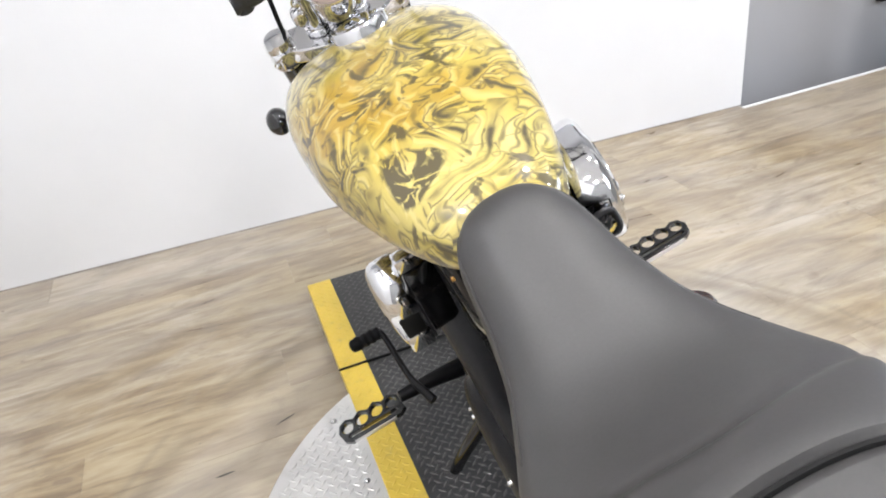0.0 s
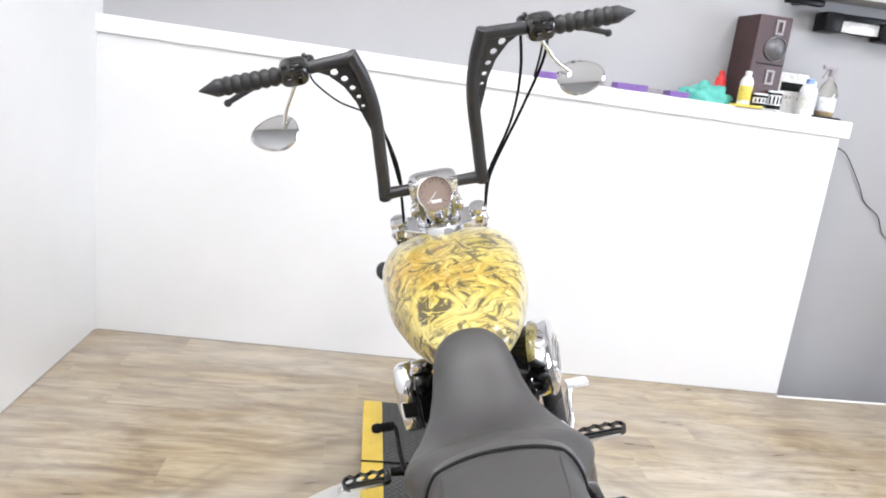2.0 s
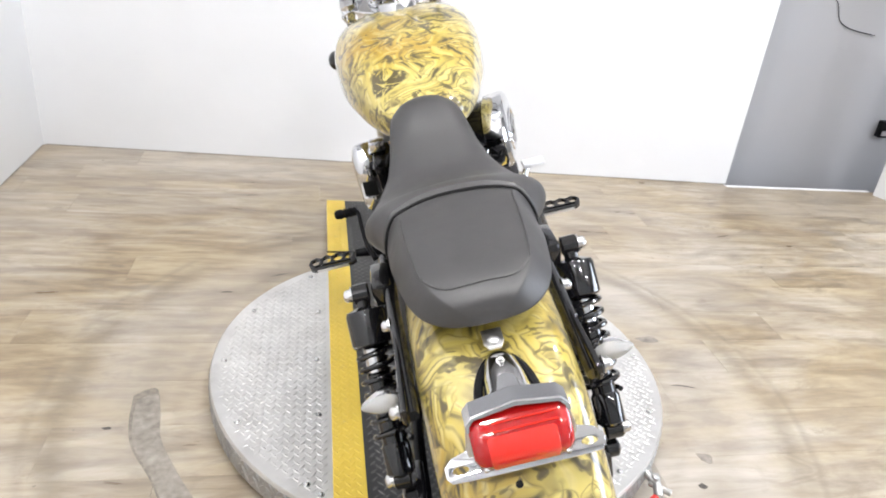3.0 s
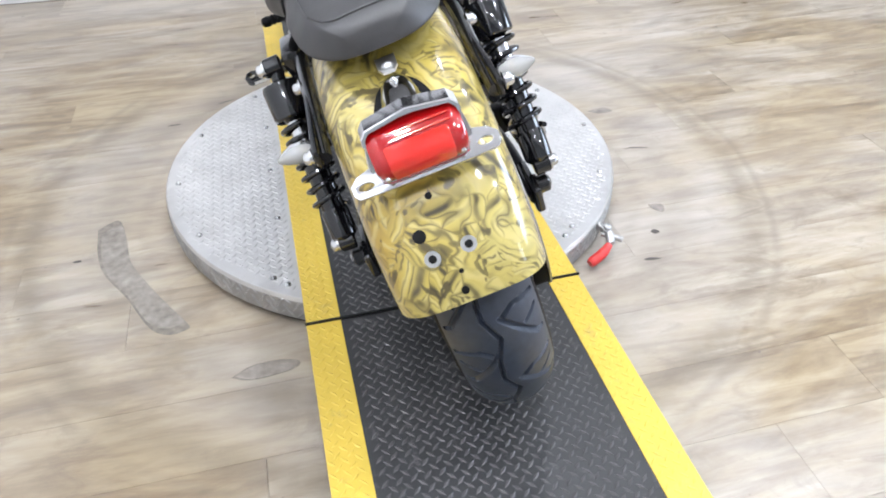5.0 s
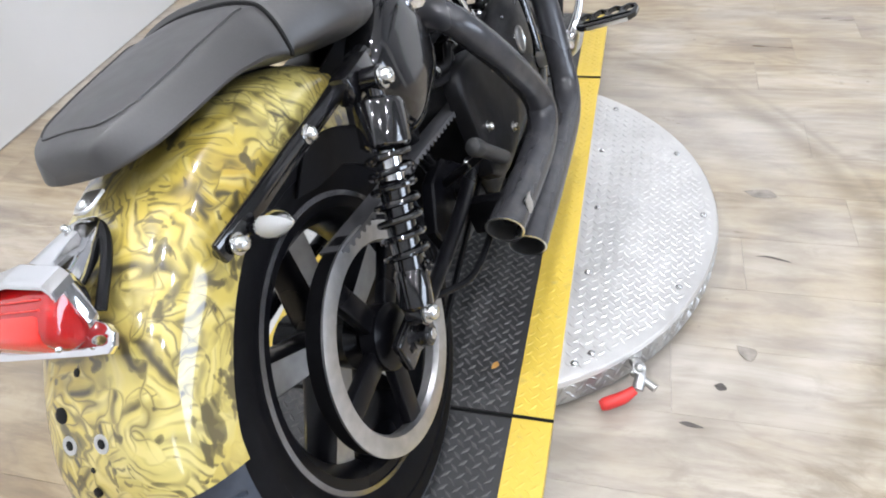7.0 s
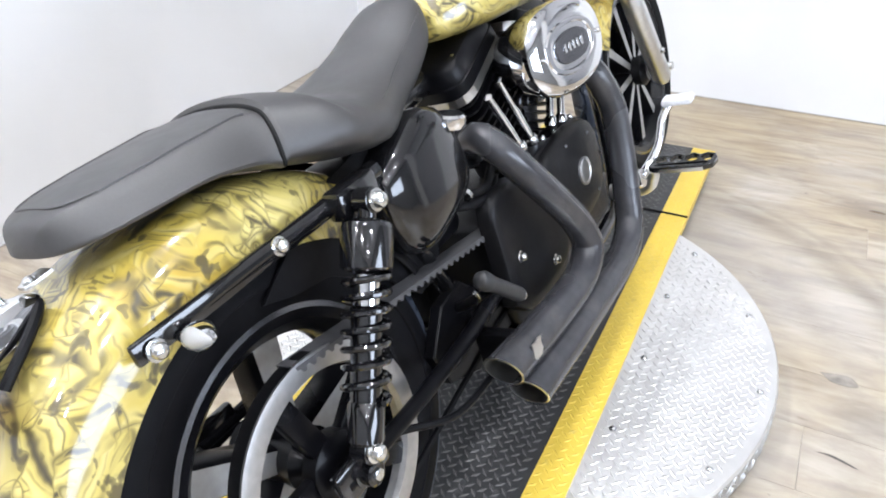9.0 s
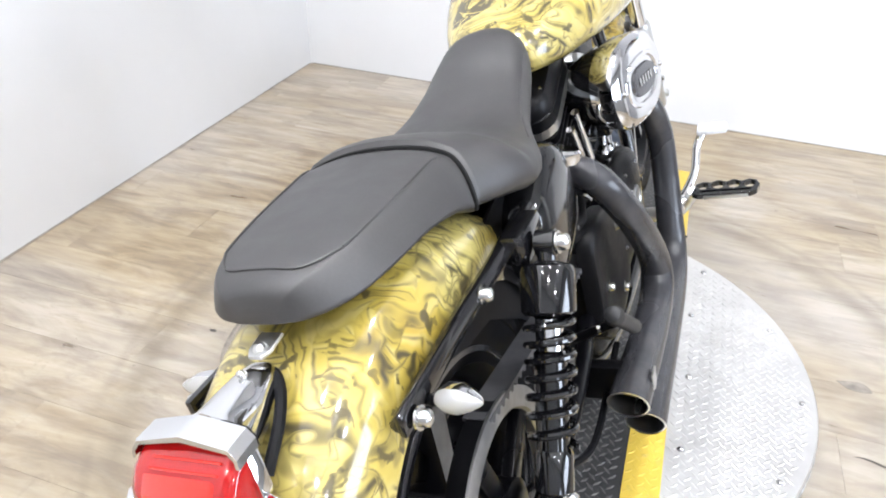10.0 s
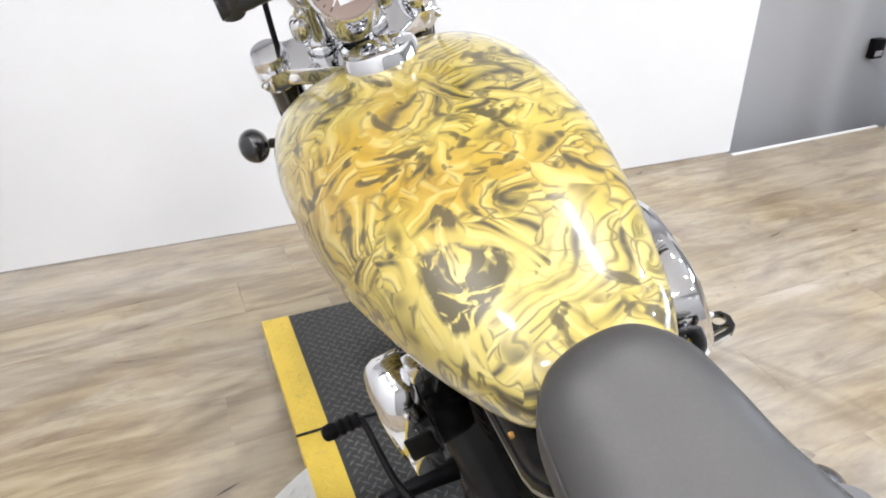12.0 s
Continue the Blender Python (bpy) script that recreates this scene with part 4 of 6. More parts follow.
for s in (-1, 1):
    y0, z0 = -0.412, 0.622
    sig = part("turn_signal", tube([(s * 0.112, y0 + 0.01, z0 - 0.006), (s * 0.136, y0, z0)], 0.006, 10), "satinblack", bike, "teardrop turn signal with a clear lens")
    secs = [(-0.024, 0.004), (-0.020, 0.010), (-0.010, 0.0145), (0.004, 0.0145), (0.016, 0.010), (0.025, 0.005), (0.028, 0.002)]
    for nm, mt, back, front in (("signal_shell", "chrome", 0.0, 0.026), ("signal_lens", "clearlens", -0.016, 0.0005)):
        loops = []
        for u, r in secs:
            row = []
            for k in range(20):
                a = 2 * math.pi * k / 20
                c, sn = math.cos(a), math.sin(a)
                depth = (front if c > 0 else back if nm == "signal_shell" else -back) * r / 0.0165
                row.append((s * (0.158 + u), y0 + 0.002 + c * depth - 0.10 * u, z0 + sn * r * 0.92 + 0.05 * u))
            loops.append(row)
        part(nm, rings(loops), mt, sig)


# wheels
GROOVES = [((0.10, 0.55), (0.62, 0.05), 0.0036), ((0.10, 0.55), (0.32, 0.66), 0.0034), ((0.32, 0.66), (0.74, 0.62), 0.0032), ((0.44, 0.34), (0.72, 0.42), 0.0026), ((0.62, 0.05), (0.74, 0.02), 0.0028)]
ZIGZAG = [((-0.10, 0.0), (0.02, 0.30), 0.0026), ((0.02, 0.30), (-0.14, 0.62), 0.0026), ((-0.14, 0.62), (-0.10, 1.0), 0.0026)]


def tread_cut(a, s, front):
    """Depth of the tread grooves at an angle and a place across the tyre (-1 to 1)."""
    count, radius = (18, 0.33) if front else (16, 0.322)
    long = 2 * math.pi * radius / count
    p = (a / (2 * math.pi) * count) % 1.0
    d = 0.0

    def cut(q, x, segs):
        best = 0.0
        for (x0, q0), (x1, q1), half in segs:
            half *= 1.25
            for w in (-1, 0, 1):
                ax, ay, bx, by = x0 * 0.1, (q0 + w) * long, x1 * 0.1, (q1 + w) * long
                px, py = x * 0.1 - ax, q * long - ay
                ux, uy = bx - ax, by - ay
                f = max(0.0, min(1.0, (px * ux + py * uy) / (ux * ux + uy * uy)))
                g = math.hypot(px - f * ux, py - f * uy)
                if g < half:
                    best = max(best, min(1.0, (half - g) / (half * 0.5)))
        return best
    for side in (-1, 1):
        x = s * side
        if 0.04 < x < 0.82:
            d = max(d, cut(p if side > 0 else (p + 0.5) % 1.0, x, GROOVES))
    if abs(s) < 0.25:
        d = max(d, cut(p, s, ZIGZAG))
    return d


def tyre(radius, width, rim, front):
    na, ns = (420, 60) if front else (1300, 170)
    prof = []
    hr = width / 2
    for j in range(ns + 1):
        u = -1 + 2 * j / ns
        b = u * 2.15
        rr = (radius - hr * 0.98) + hr * math.cos(b) * (0.98 if abs(u) < 0.6 else 0.98)
        xx = hr * math.sin(b) * (1.0 if abs(b) < 1.6 else 0.97)
        prof.append((xx, max(rr, rim), u * 2.15 / 1.35))
    v = []
    for i in range(na):
        a = 2 * math.pi * i / na
        for x, r, s in prof:
            d = 0.0080 * tread_cut(a, s, front) if abs(s) < 0.85 else 0.0
            v.append((x, -(r - d) * math.cos(a), (r - d) * math.sin(a)))
    f = []
    m = ns + 1
    for i in range(na):
        for j in range(ns):
            f.append((i * m + j, i * m + j + 1, ((i + 1) % na) * m + j + 1, ((i + 1) % na) * m + j))
    me = bpy.data.meshes.new("tyre")
    me.from_pydata(v, [], f)
    me.materials.append(M["tread"])
    me.materials.append(M["sidewall"])
    for k, p in enumerate(me.polygons):
        p.use_smooth = True
        p.material_index = int(abs(prof[k % ns][2]) > 0.88)
    me.set_sharp_from_angle(angle=radians(30))
    return me


def wheel(name, label, at, radius, width, rim, front, phase, count, broad, m=None):
    """A cast wheel with its tyre; its axle lies along x."""
    hub = part(name, lathe([(0.030, -0.075), (0.045, -0.06), (0.040, -0.03), (0.040, 0.03), (0.045, 0.06), (0.030, 0.075)], (0, 0, 0), (1, 0, 0), 28), "wheelblack", bike, label)
    hub.matrix_basis = (m or Matrix.Identity(4)) @ Matrix.Translation(at)
    t = new("tyre", tyre(radius, width, rim, front))
    t.parent = hub
    h = width * 0.36
    prof = [(rim + 0.004, -h - 0.006), (rim + 0.010, -h), (rim - 0.002, -h + 0.006), (rim - 0.016, -h + 0.018), (rim - 0.022, 0), (rim - 0.016, h - 0.018), (rim - 0.002, h - 0.006), (rim + 0.010, h), (rim + 0.004, h + 0.006)]
    inner = [(rim - 0.012, h + 0.004), (rim - 0.030, h - 0.016), (rim - 0.034, 0), (rim - 0.030, -h + 0.016), (rim - 0.012, -h - 0.004), (rim + 0.004, -h - 0.006)]
    part("rim", lathe(prof + inner, (0, 0, 0), (1, 0, 0), 72, cap=False), "wheelblack", hub)
    part("rim_lip", lathe([(rim + 0.0105, h + 0.001), (rim + 0.0105, h + 0.0075), (rim + 0.003, h + 0.0085), (rim + 0.003, h + 0.003)], (0, 0, 0), (1, 0, 0), 72, cap=False), "smoke", hub, "dark machined rim edge")
    for k in range(count):
        a = 2 * math.pi * k / count + phase
        b = bmesh.new()
        loops = []
        for q in range(6):
            u = q / 5
            r = 0.036 + (rim - 0.03 - 0.036) * u
            ww, tt = broad * (0.70 + 0.30 * u), 0.034 - 0.006 * u
            loops.append([(tt * sx, -r, ww * sz) for sx, sz in ((-1, -0.6), (-0.6, -1), (0.55, -1), (1, -0.72), (1, 0.72), (0.55, 1), (-0.6, 1), (-1, 0.6))])
        b = rings(loops)
        b.faces.ensure_lookup_table()
        for f in b.faces:
            f.normal_update()
            if len(f.verts) == 4 and all(abs(v.co.x) > 0.026 and v.co.x > 0 for v in f.verts):
                f.material_index = 1
        b.transform(Matrix.Rotation(a, 4, "X"))
        part("spoke", b, ["wheelblack", "spokeface"], hub)
    return hub


RA = (0.005, -0.298, 0.327)
wheel("rear_wheel", "black cast rear wheel with machined spokes and a worn tyre", RA, 0.331, 0.152, 0.205, False, radians(-30), 5, 0.031)
# belt pulley
px_ = 0.103
pul = part("belt_pulley", lathe([(0.152, px_ - 0.014), (0.160, px_ - 0.014), (0.160, px_ + 0.010), (0.165, px_ + 0.010), (0.165, px_ + 0.0135), (0.157, px_ + 0.015), (0.138, px_ + 0.014), (0.134, px_ + 0.006), (0.138, px_ - 0.010)], RA, (1, 0, 0), 80, cap=False), "dullsatin", bike, "silver belt pulley on the rear wheel")
part("belt_bed", lathe([(0.1605, px_ - 0.0165), (0.1612, px_ - 0.0155), (0.1612, px_ + 0.009), (0.1605, px_ + 0.0098)], RA, (1, 0, 0), 80, cap=False), "rubber", pul, "black toothed belt on the pulley")
for k in range(24):
    a = 2 * math.pi * k / 24
    part("pulley_rivet", lathe([(0.0024, 0), (0.0022, 0.0012)], (px_ + 0.0138, RA[1] + 0.147 * math.cos(a), RA[2] + 0.147 * math.sin(a)), (1, 0, 0), 8), "ink", pul)
part("pulley_hub", lathe([(0.048, px_ - 0.012), (0.048, px_ + 0.012), (0.036, px_ + 0.018)], RA, (1, 0, 0), 32), "wheelblack", pul)
for k in range(5):
    a = 2 * math.pi * k / 5 + 0.3
    b = box((px_ - 0.010, -0.017, 0.035), (px_ + 0.008, 0.017, 0.142), 0.004)
    b.transform(Matrix.Translation(RA) @ Matrix.Rotation(a, 4, "X"))
    part("pulley_arm", b, "wheelblack", pul)
# belt running forward to the gearbox
v0, v1 = Vector((0.101, RA[1], RA[2] + 0.160)), Vector((0.101, 0.30, 0.385))
bm = bmesh.new()
d = (v1 - v0).normalized()
nrm = Vector((1, 0, 0)).cross(d)
loops = []
for k in range(141):
    p = v0 + (v1 - v0) * k / 140
    up = 0.0025 if nrm.z > 0 else -0.0025
    tooth = 0.006 if (k // 2) % 2 else 0.0
    loops.append([p + Vector((-0.014, 0, 0.003)), p + Vector((0.022, 0, 0.003)), p + Vector((0.022, 0, -0.002 - tooth)), p + Vector((-0.014, 0, -0.002 - tooth))])
part("drive_belt", rings(loops, bm), "belt", bike, "black toothed drive belt", smooth=False)
part("drive_belt", tube([(0.101, RA[1], RA[2] - 0.162), (0.101, 0.30, 0.255)], 0.006, 6), "rubber", bike)

# swing arm, axle, shocks
for s in (-1, 1):
    arm = part("swing_arm", tube([(s * 0.150, RA[1] - 0.03, RA[2]), (s * 0.150, -0.15, 0.318), (s * 0.135, 0.03, 0.305), (s * 0.115, 0.16, 0.30)], [0.012, 0.012, 0.013, 0.016], 12), "wheelblack", bike, "black steel swing arm")
    part("axle_carrier", box((s * 0.152 - 0.008, RA[1] - 0.045, RA[2] - 0.024), (s * 0.152 + 0.008, RA[1] + 0.05, RA[2] + 0.026), 0.005), "gloss", arm)
    part("axle_nut", lathe([(0.021, 0), (0.021, 0.004), (0.0165, 0.005), (0.0165, 0.020), (0.013, 0.023), (0.008, 0.0225)], (s * 0.160, RA[1], RA[2]), (s, 0, 0), 6 if s < 0 else 20), "gloss", arm, "black axle nut")
    part("axle_end", lathe([(0.0085, 0.0), (0.0085, 0.003), (0.006, 0.004)], (s * 0.1825, RA[1], RA[2]), (s, 0, 0), 6), "bolt", arm)
    top, bot = Vector((s * 0.178, -0.134, 0.632)), Vector((s * 0.178, -0.296, 0.366))
    ax = (top - bot).normalized()
    ln = (top - bot).length
    sh = part("shock_absorber", lathe([(0.012, 0.0), (0.024, 0.012), (0.024, 0.055), (0.020, 0.062), (0.016, 0.07), (0.016, ln - 0.095), (0.022, ln - 0.085)], bot, ax, 20), "gloss", bike, "black coil-over rear shock absorber")
    part("shock_can", lathe([(0.030, ln - 0.088), (0.034, ln - 0.084), (0.034, ln - 0.035), (0.031, ln - 0.028), (0.012, ln - 0.022), (0.012, ln - 0.01)], bot, ax, 24), "gloss", sh)
    part("damper_sleeve", lathe([(0.0205, 0.06), (0.0205, ln - 0.135), (0.016, ln - 0.130), (0.0165, ln - 0.120)], bot, ax, 18), "gloss", sh)
    part("damper_rod", lathe([(0.0175, ln - 0.132), (0.0175, ln - 0.088)], bot, ax, 12), "chrome", sh)
    fm = Matrix.Translation(bot) @ frame_to(ax)
    coil = []
    turns, h0, h1 = 7.5, 0.060, ln - 0.086
    for k in range(int(turns * 16) + 1):
        a = 2 * math.pi * k / 16
        coil.append(fm @ Vector((0.0285 * math.cos(a), 0.0285 * math.sin(a), h0 + (h1 - h0) * (k / 16 / turns) ** 0.9)))
    part("spring", tube(coil, 0.0046, 8, soft=False), "gloss", sh, "black coil spring")
    for p in (top, bot):
        eye = lathe([(0.012, -0.014), (0.017, -0.012), (0.017, 0.012), (0.012, 0.014)], p, (1, 0, 0), 20)
        part("shock_eye", eye, "gloss", sh)
        part("shock_bolt", hexbolt(p + Vector((s * 0.014, 0, 0)), (s, 0, 0), 0.011, 0.010), "bolt", sh)

# engine: two finned cylinders in a vee over the crankcase
case = part("crankcase", box((-0.125, 0.20, 0.170), (0.125, 0.72, 0.400), 0.03, seg=3), "wrinkle", bike, "black vee-twin crankcase")
bm = blob((0.128, 0.515, 0.350), (0.030, 0.155, 0.105), 28, 10, power=3.0)
part("cam_cover", bm, "wrinkle", case)
part("cover_emblem", lathe([(0.030, 0), (0.030, 0.004), (0.024, 0.006), (0.022, 0.004), (0.010, 0.005)], (0.157, 0.535, 0.356), (1, 0, 0), 28), "satin", case, "round silver emblem")
for k in range(7):
    a = 2 * math.pi * k / 7
    part("cover_bolt", hexbolt((0.148, 0.515 + 0.130 * math.cos(a), 0.350 + 0.085 * math.sin(a)), (1, 0, 0), 0.005, 0.005), "smoke", case)
bm = blob((-0.118, 0.30, 0.275), (0.040, 0.29, 0.095), 32, 12, power=3.4)
prim = part("primary_cover", bm, "wrinkle", bike, "black primary cover")
part("derby_cover", lathe([(0.075, 0), (0.075, 0.004), (0.066, 0.010), (0.03, 0.012)], (-0.154, 0.14, 0.275), (-1, 0, 0), 32), "satinblack", prim)
for k in range(8):
    a = 2 * math.pi * k / 8
    part("cover_bolt", hexbolt((-0.150, 0.30 + 0.25 * math.cos(a), 0.275 + 0.075 * math.sin(a)), (-1, 0, 0), 0.005, 0.005), "bolt", prim)


def rounded(w, d, r=0.02, n=5):
    out = []
    for cx, cy, a0 in ((w - r, d - r, 0), (-w + r, d - r, 90), (-w + r, -d + r, 180), (w - r, -d + r, 270)):
        for k in range(n):
            a = radians(a0 + 90 * k / (n - 1))
            out.append((cx + r * math.cos(a), cy + r * math.sin(a)))
    return out


for tilt in (22.5, -22.5):
    m = Matrix.Translation((0.0, 0.508, 0.325)) @ Matrix.Rotation(radians(tilt), 4, "X")
    m = m @ Matrix.Translation((0, 0.016 if tilt > 0 else -0.010, 0))
    bm = lathe([(0.062, 0.08), (0.062, 0.33)], (0, 0, 0), (0, 0, 1), 24)
    bm.transform(m)
    cyl = part("cylinder", bm, "wrinkle", bike, "black air-cooled cylinder with machined fins")
    for k in range(11):
        z = 0.135 + 0.0185 * k
        o = rounded(0.076, 0.060 + 0.036 * min(k, 8) / 8, 0.03)
        b = rings([[(x, y, zz) for x, y in o] for zz in (z - 0.0022, z + 0.0022)])
        b.transform(m)
        part("fin", b, "satinblack", cyl, smooth=False)
    o = rounded(0.082, 0.104, 0.042)
    b = rings([[(x * f, y * f, z) for x, y in o] for z, f in ((0.331, 1.0), (0.349, 1.0))])
    b.transform(m)
    part("machined_band", b, "satin", cyl, "bright machined band", smooth=False)
    b = rings([[(x * f, y * f, z) for x, y in o] for z, f in ((0.3495, 1.0), (0.372, 0.985), (0.374, 0.955), (0.398, 0.93), (0.408, 0.86), (0.412, 0.72))])
    b.transform(m)
    part("rocker_cover", b, "satinblack", cyl, "black rocker cover")
    for x, y in ((0.058, 0.048), (0.060, -0.050)):
        part("cover_bolt", hexbolt(m @ Vector((x, y, 0.402)), m.to_3x3() @ Vector((0.6, 0, 1)), 0.006, 0.006), "bolt", cyl)
    feet = (((0.455, 0.462), (0.390, 0.615)), ((0.405, 0.470), (0.340, 0.600))) if tilt > 0 else (((0.548, 0.462), (0.622, 0.605)), ((0.600, 0.448), (0.672, 0.590)))
    for (ya, za), (yb, zb) in feet:
        tube_ = part("pushrod_tube", tube([(0.100, ya, za), (0.098, yb, zb)], 0.0085, 12), "chrome", cyl, "chrome pushrod tube")
        part("tube_collar", lathe([(0.0125, -0.004), (0.013, 0.0), (0.013, 0.012), (0.010, 0.016)], (0.100, ya, za), (0, yb - ya, zb - za), 14), "chrome", tube_)
for y_, z_ in ((0.430, 0.447), (0.575, 0.436)):
    blk = part("lifter_block", box((0.068, y_ - 0.058, z_ - 0.040), (0.128, y_ + 0.058, z_ + 0.010), 0.006), "satinblack", case)
    for dy in (-0.045, 0.045):
        part("block_bolt", hexbolt((0.112, y_ + dy, z_ + 0.010), (0, 0, 1), 0.006, 0.006), "bolt", blk)
# carburettor body between the cylinders
part("throttle_body", tube([(0.02, 0.47, 0.59), (0.12, 0.47, 0.62)], 0.032, 16), "satinblack", bike)

# air cleaner
AC = Matrix.Translation((0.201, 0.487, 0.631)) @ Matrix.Rotation(radians(-13), 4, "Z") @ Matrix.Rotation(radians(-3.4), 4, "Y") @ Matrix.Translation((-0.199, 0, 0))


def oval(x, ry, rz, n=44):
    return [AC @ Vector((x, ry * math.copysign(abs(math.cos(a)) ** 0.85, math.cos(a)), rz * math.copysign(abs(math.sin(a)) ** 0.85, math.sin(a)))) for a in [2 * math.pi * k / n for k in range(n)]]


ac = part("air_cleaner", rings([oval(0.150, 0.104, 0.074), oval(0.154, 0.112, 0.082), oval(0.190, 0.117, 0.086), oval(0.199, 0.115, 0.084), oval(0.206, 0.106, 0.076), oval(0.209, 0.095, 0.066), oval(0.211, 0.080, 0.053)]), "chrome", bike, "oval chrome air cleaner cover")
part("cover_rib", rings([oval(0.2095, 0.078, 0.050), oval(0.2145, 0.075, 0.047), oval(0.2145, 0.066, 0.041), oval(0.2100, 0.063, 0.038)], cap=False), "chrome", ac, "raised chrome border")
ins = part("cover_insert", rings([oval(0.2105, 0.054, 0.030), oval(0.2150, 0.052, 0.028), oval(0.2155, 0.046, 0.023)]), "smoke", ac, "smoked oval insert")
for k_ in range(5):
    part("letter_bar", box((0, -0.0035, -0.008), (0.0022, 0.0035, 0.008), 0.0006, m=AC @ Matrix.Translation((0.2152, -0.026 + 0.013 * k_, 0.001))), "bolt", ins)
for y in (-0.088, 0.088):
    part("insert_bolt", hexbolt(AC @ Vector((0.208, y, 0)), (1, 0, 0), 0.005, 0.005), "bolt", ac)
part("backing_plate", rings([oval(0.085, 0.088, 0.056), oval(0.118, 0.100, 0.070), oval(0.151, 0.104, 0.074)]), "gloss", ac, "black backing plate")
part("breather", box((0.100, 0.425, 0.545), (0.150, 0.500, 0.572), 0.006), "gloss", ac)

# exhaust pipes, slashed at the ends
rear_pipe = [(0.080, 0.250, 0.540), (0.125, 0.225, 0.568), (0.165, 0.215, 0.548), (0.192, 0.245, 0.482), (0.204, 0.292, 0.412), (0.210, 0.345, 0.332), (0.212, 0.356, 0.272), (0.212, 0.292, 0.242), (0.212, 0.16, 0.247), (0.212, -0.010, 0.271)]
front_pipe = [(0.10, 0.640, 0.560), (0.150, 0.612, 0.574), (0.190, 0.608, 0.542), (0.207, 0.628, 0.465), (0.210, 0.624, 0.370), (0.211, 0.604, 0.280), (0.213, 0.572, 0.200), (0.216, 0.48, 0.170), (0.222, 0.22, 0.187), (0.226, 0.02, 0.207)]


def pipe(path, label):
    pts = smooth_path(path, 10)
    n = 24
    ob = part("exhaust_pipe", tube(path, [0.024, 0.026, 0.028, 0.028, 0.028, 0.029, 0.031, 0.032, 0.033, 0.033], n, 10, cap=False), "exhaust", bike, label)
    e, d = pts[-1], (pts[-1] - pts[-2]).normalized()
    x = Vector((1, 0, 0))
    up = x.cross(d)
    loops = []
    for r, h, slant in ((0.0332, -0.04, 0), (0.0332, 0.012, -0.50), (0.0300, 0.0128, -0.50), (0.0292, -0.04, -0.4), (0.020, -0.12, 0)):
        loops.append([e + x * r * math.cos(a) + up * r * math.sin(a) + d * (h - slant * r * math.sin(a) * (1 if up.z > 0 else -1)) for a in [2 * math.pi * k / n for k in range(n)]])
    b = rings(loops[:2], cap=False)
    part("pipe_end", b, "exhaust", ob)
    part("end_rim", rings(loops[1:4], cap=False), "satin", ob, "worn bright rim")
    part("pipe_bore", rings(loops[3:5]), "ink", ob)
    return ob


rp = pipe(rear_pipe, "matt black upper exhaust pipe with open end")
fp = pipe(front_pipe, "matt black lower exhaust pipe with open end")
bm = plate([(1.3 * x, 1.3 * y) for x, y in ((-0.012, -0.008), (-0.006, -0.012), (0.006, -0.012), (0.012, -0.006), (0.010, 0.004), (0.013, 0.010), (0.004, 0.012), (-0.004, 0.010), (-0.012, 0.011), (-0.010, 0.002))], [], 0.002,
           Matrix.Translation((0.2440, 0.040, 0.275)) @ pose(0, 0, 0, 90, 6, 90))
part("pipe_badge", bm, "satin", rp, "small silver badge")
for path, k in ((rear_pipe, 1), (front_pipe, 1)):
    p = Vector(path[0])
    part("port_flange", lathe([(0.036, 0), (0.036, 0.012), (0.028, 0.014)], p, Vector(path[1]) - p, 20), "satinblack", rp if path is rear_pipe else fp)
part("pipe_bracket", box((0.12, 0.05, 0.215), (0.20, 0.075, 0.285), 0.004), "satinblack", bike)

# oil tank, battery cover and sprocket cover
oil = part("oil_tank", blob((0.100, 0.060, 0.570), (0.052, 0.112, 0.092), 32, 14, power=3.2, turn=Matrix.Rotation(radians(14), 4, "X")), "gloss", bike, "gloss black oil tank")
part("oil_cap", lathe([(0.026, 0), (0.028, 0.006), (0.028, 0.018), (0.024, 0.022)], (0.130, 0.150, 0.618), (0.25, 0.2, 1), 28), "chrome", oil, "chrome oil filler collar")
part("battery_cover", blob((-0.050, 0.055, 0.520), (0.048, 0.090, 0.080), 28, 12, power=3.4), "gloss", bike, "gloss black battery cover")
part("electrics_box", box((-0.065, -0.06, 0.42), (0.08, 0.18, 0.63), 0.02), "satinblack", bike)
out_ = smooth_path([(0.160, 0.265), (0.162, 0.36), (0.166, 0.45), (0.20, 0.474), (0.28, 0.466), (0.35, 0.435), (0.41, 0.37), (0.428, 0.29), (0.40, 0.235), (0.30, 0.215), (0.21, 0.225), (0.160, 0.265)], 4)[:-1]
cy_, cz_ = 0.29, 0.345
bm = rings([[(x, cy_ + (p.x - cy_) * k, cz_ + (p.y - cz_) * k) for p in out_] for x, k in ((0.118, 1.0), (0.142, 1.0), (0.148, 0.975), (0.1505, 0.93), (0.152, 0.80), (0.1495, 0.55), (0.148, 0.3))])
spr = part("sprocket_cover", bm, "wrinkle", bike, "black sprocket cover")
for y_, z_ in ((0.212, 0.340), (0.335, 0.400), (0.330, 0.262)):
    part("cover_bolt", hexbolt((0.151, y_, z_), (1, 0, 0), 0.008, 0.008), "bolt", spr)
a_, b_ = Vector((0.205, 0.002, 0.427)), Vector((0.218, 0.077, 0.350))
pp = part("passenger_peg", tube([(0.100, 0.060, 0.330), (0.150, 0.044, 0.360), tuple(a_.lerp(b_, 0.42))], [0.009, 0.008, 0.007], 12), "wheelblack", bike, "folded rubber passenger foot peg")
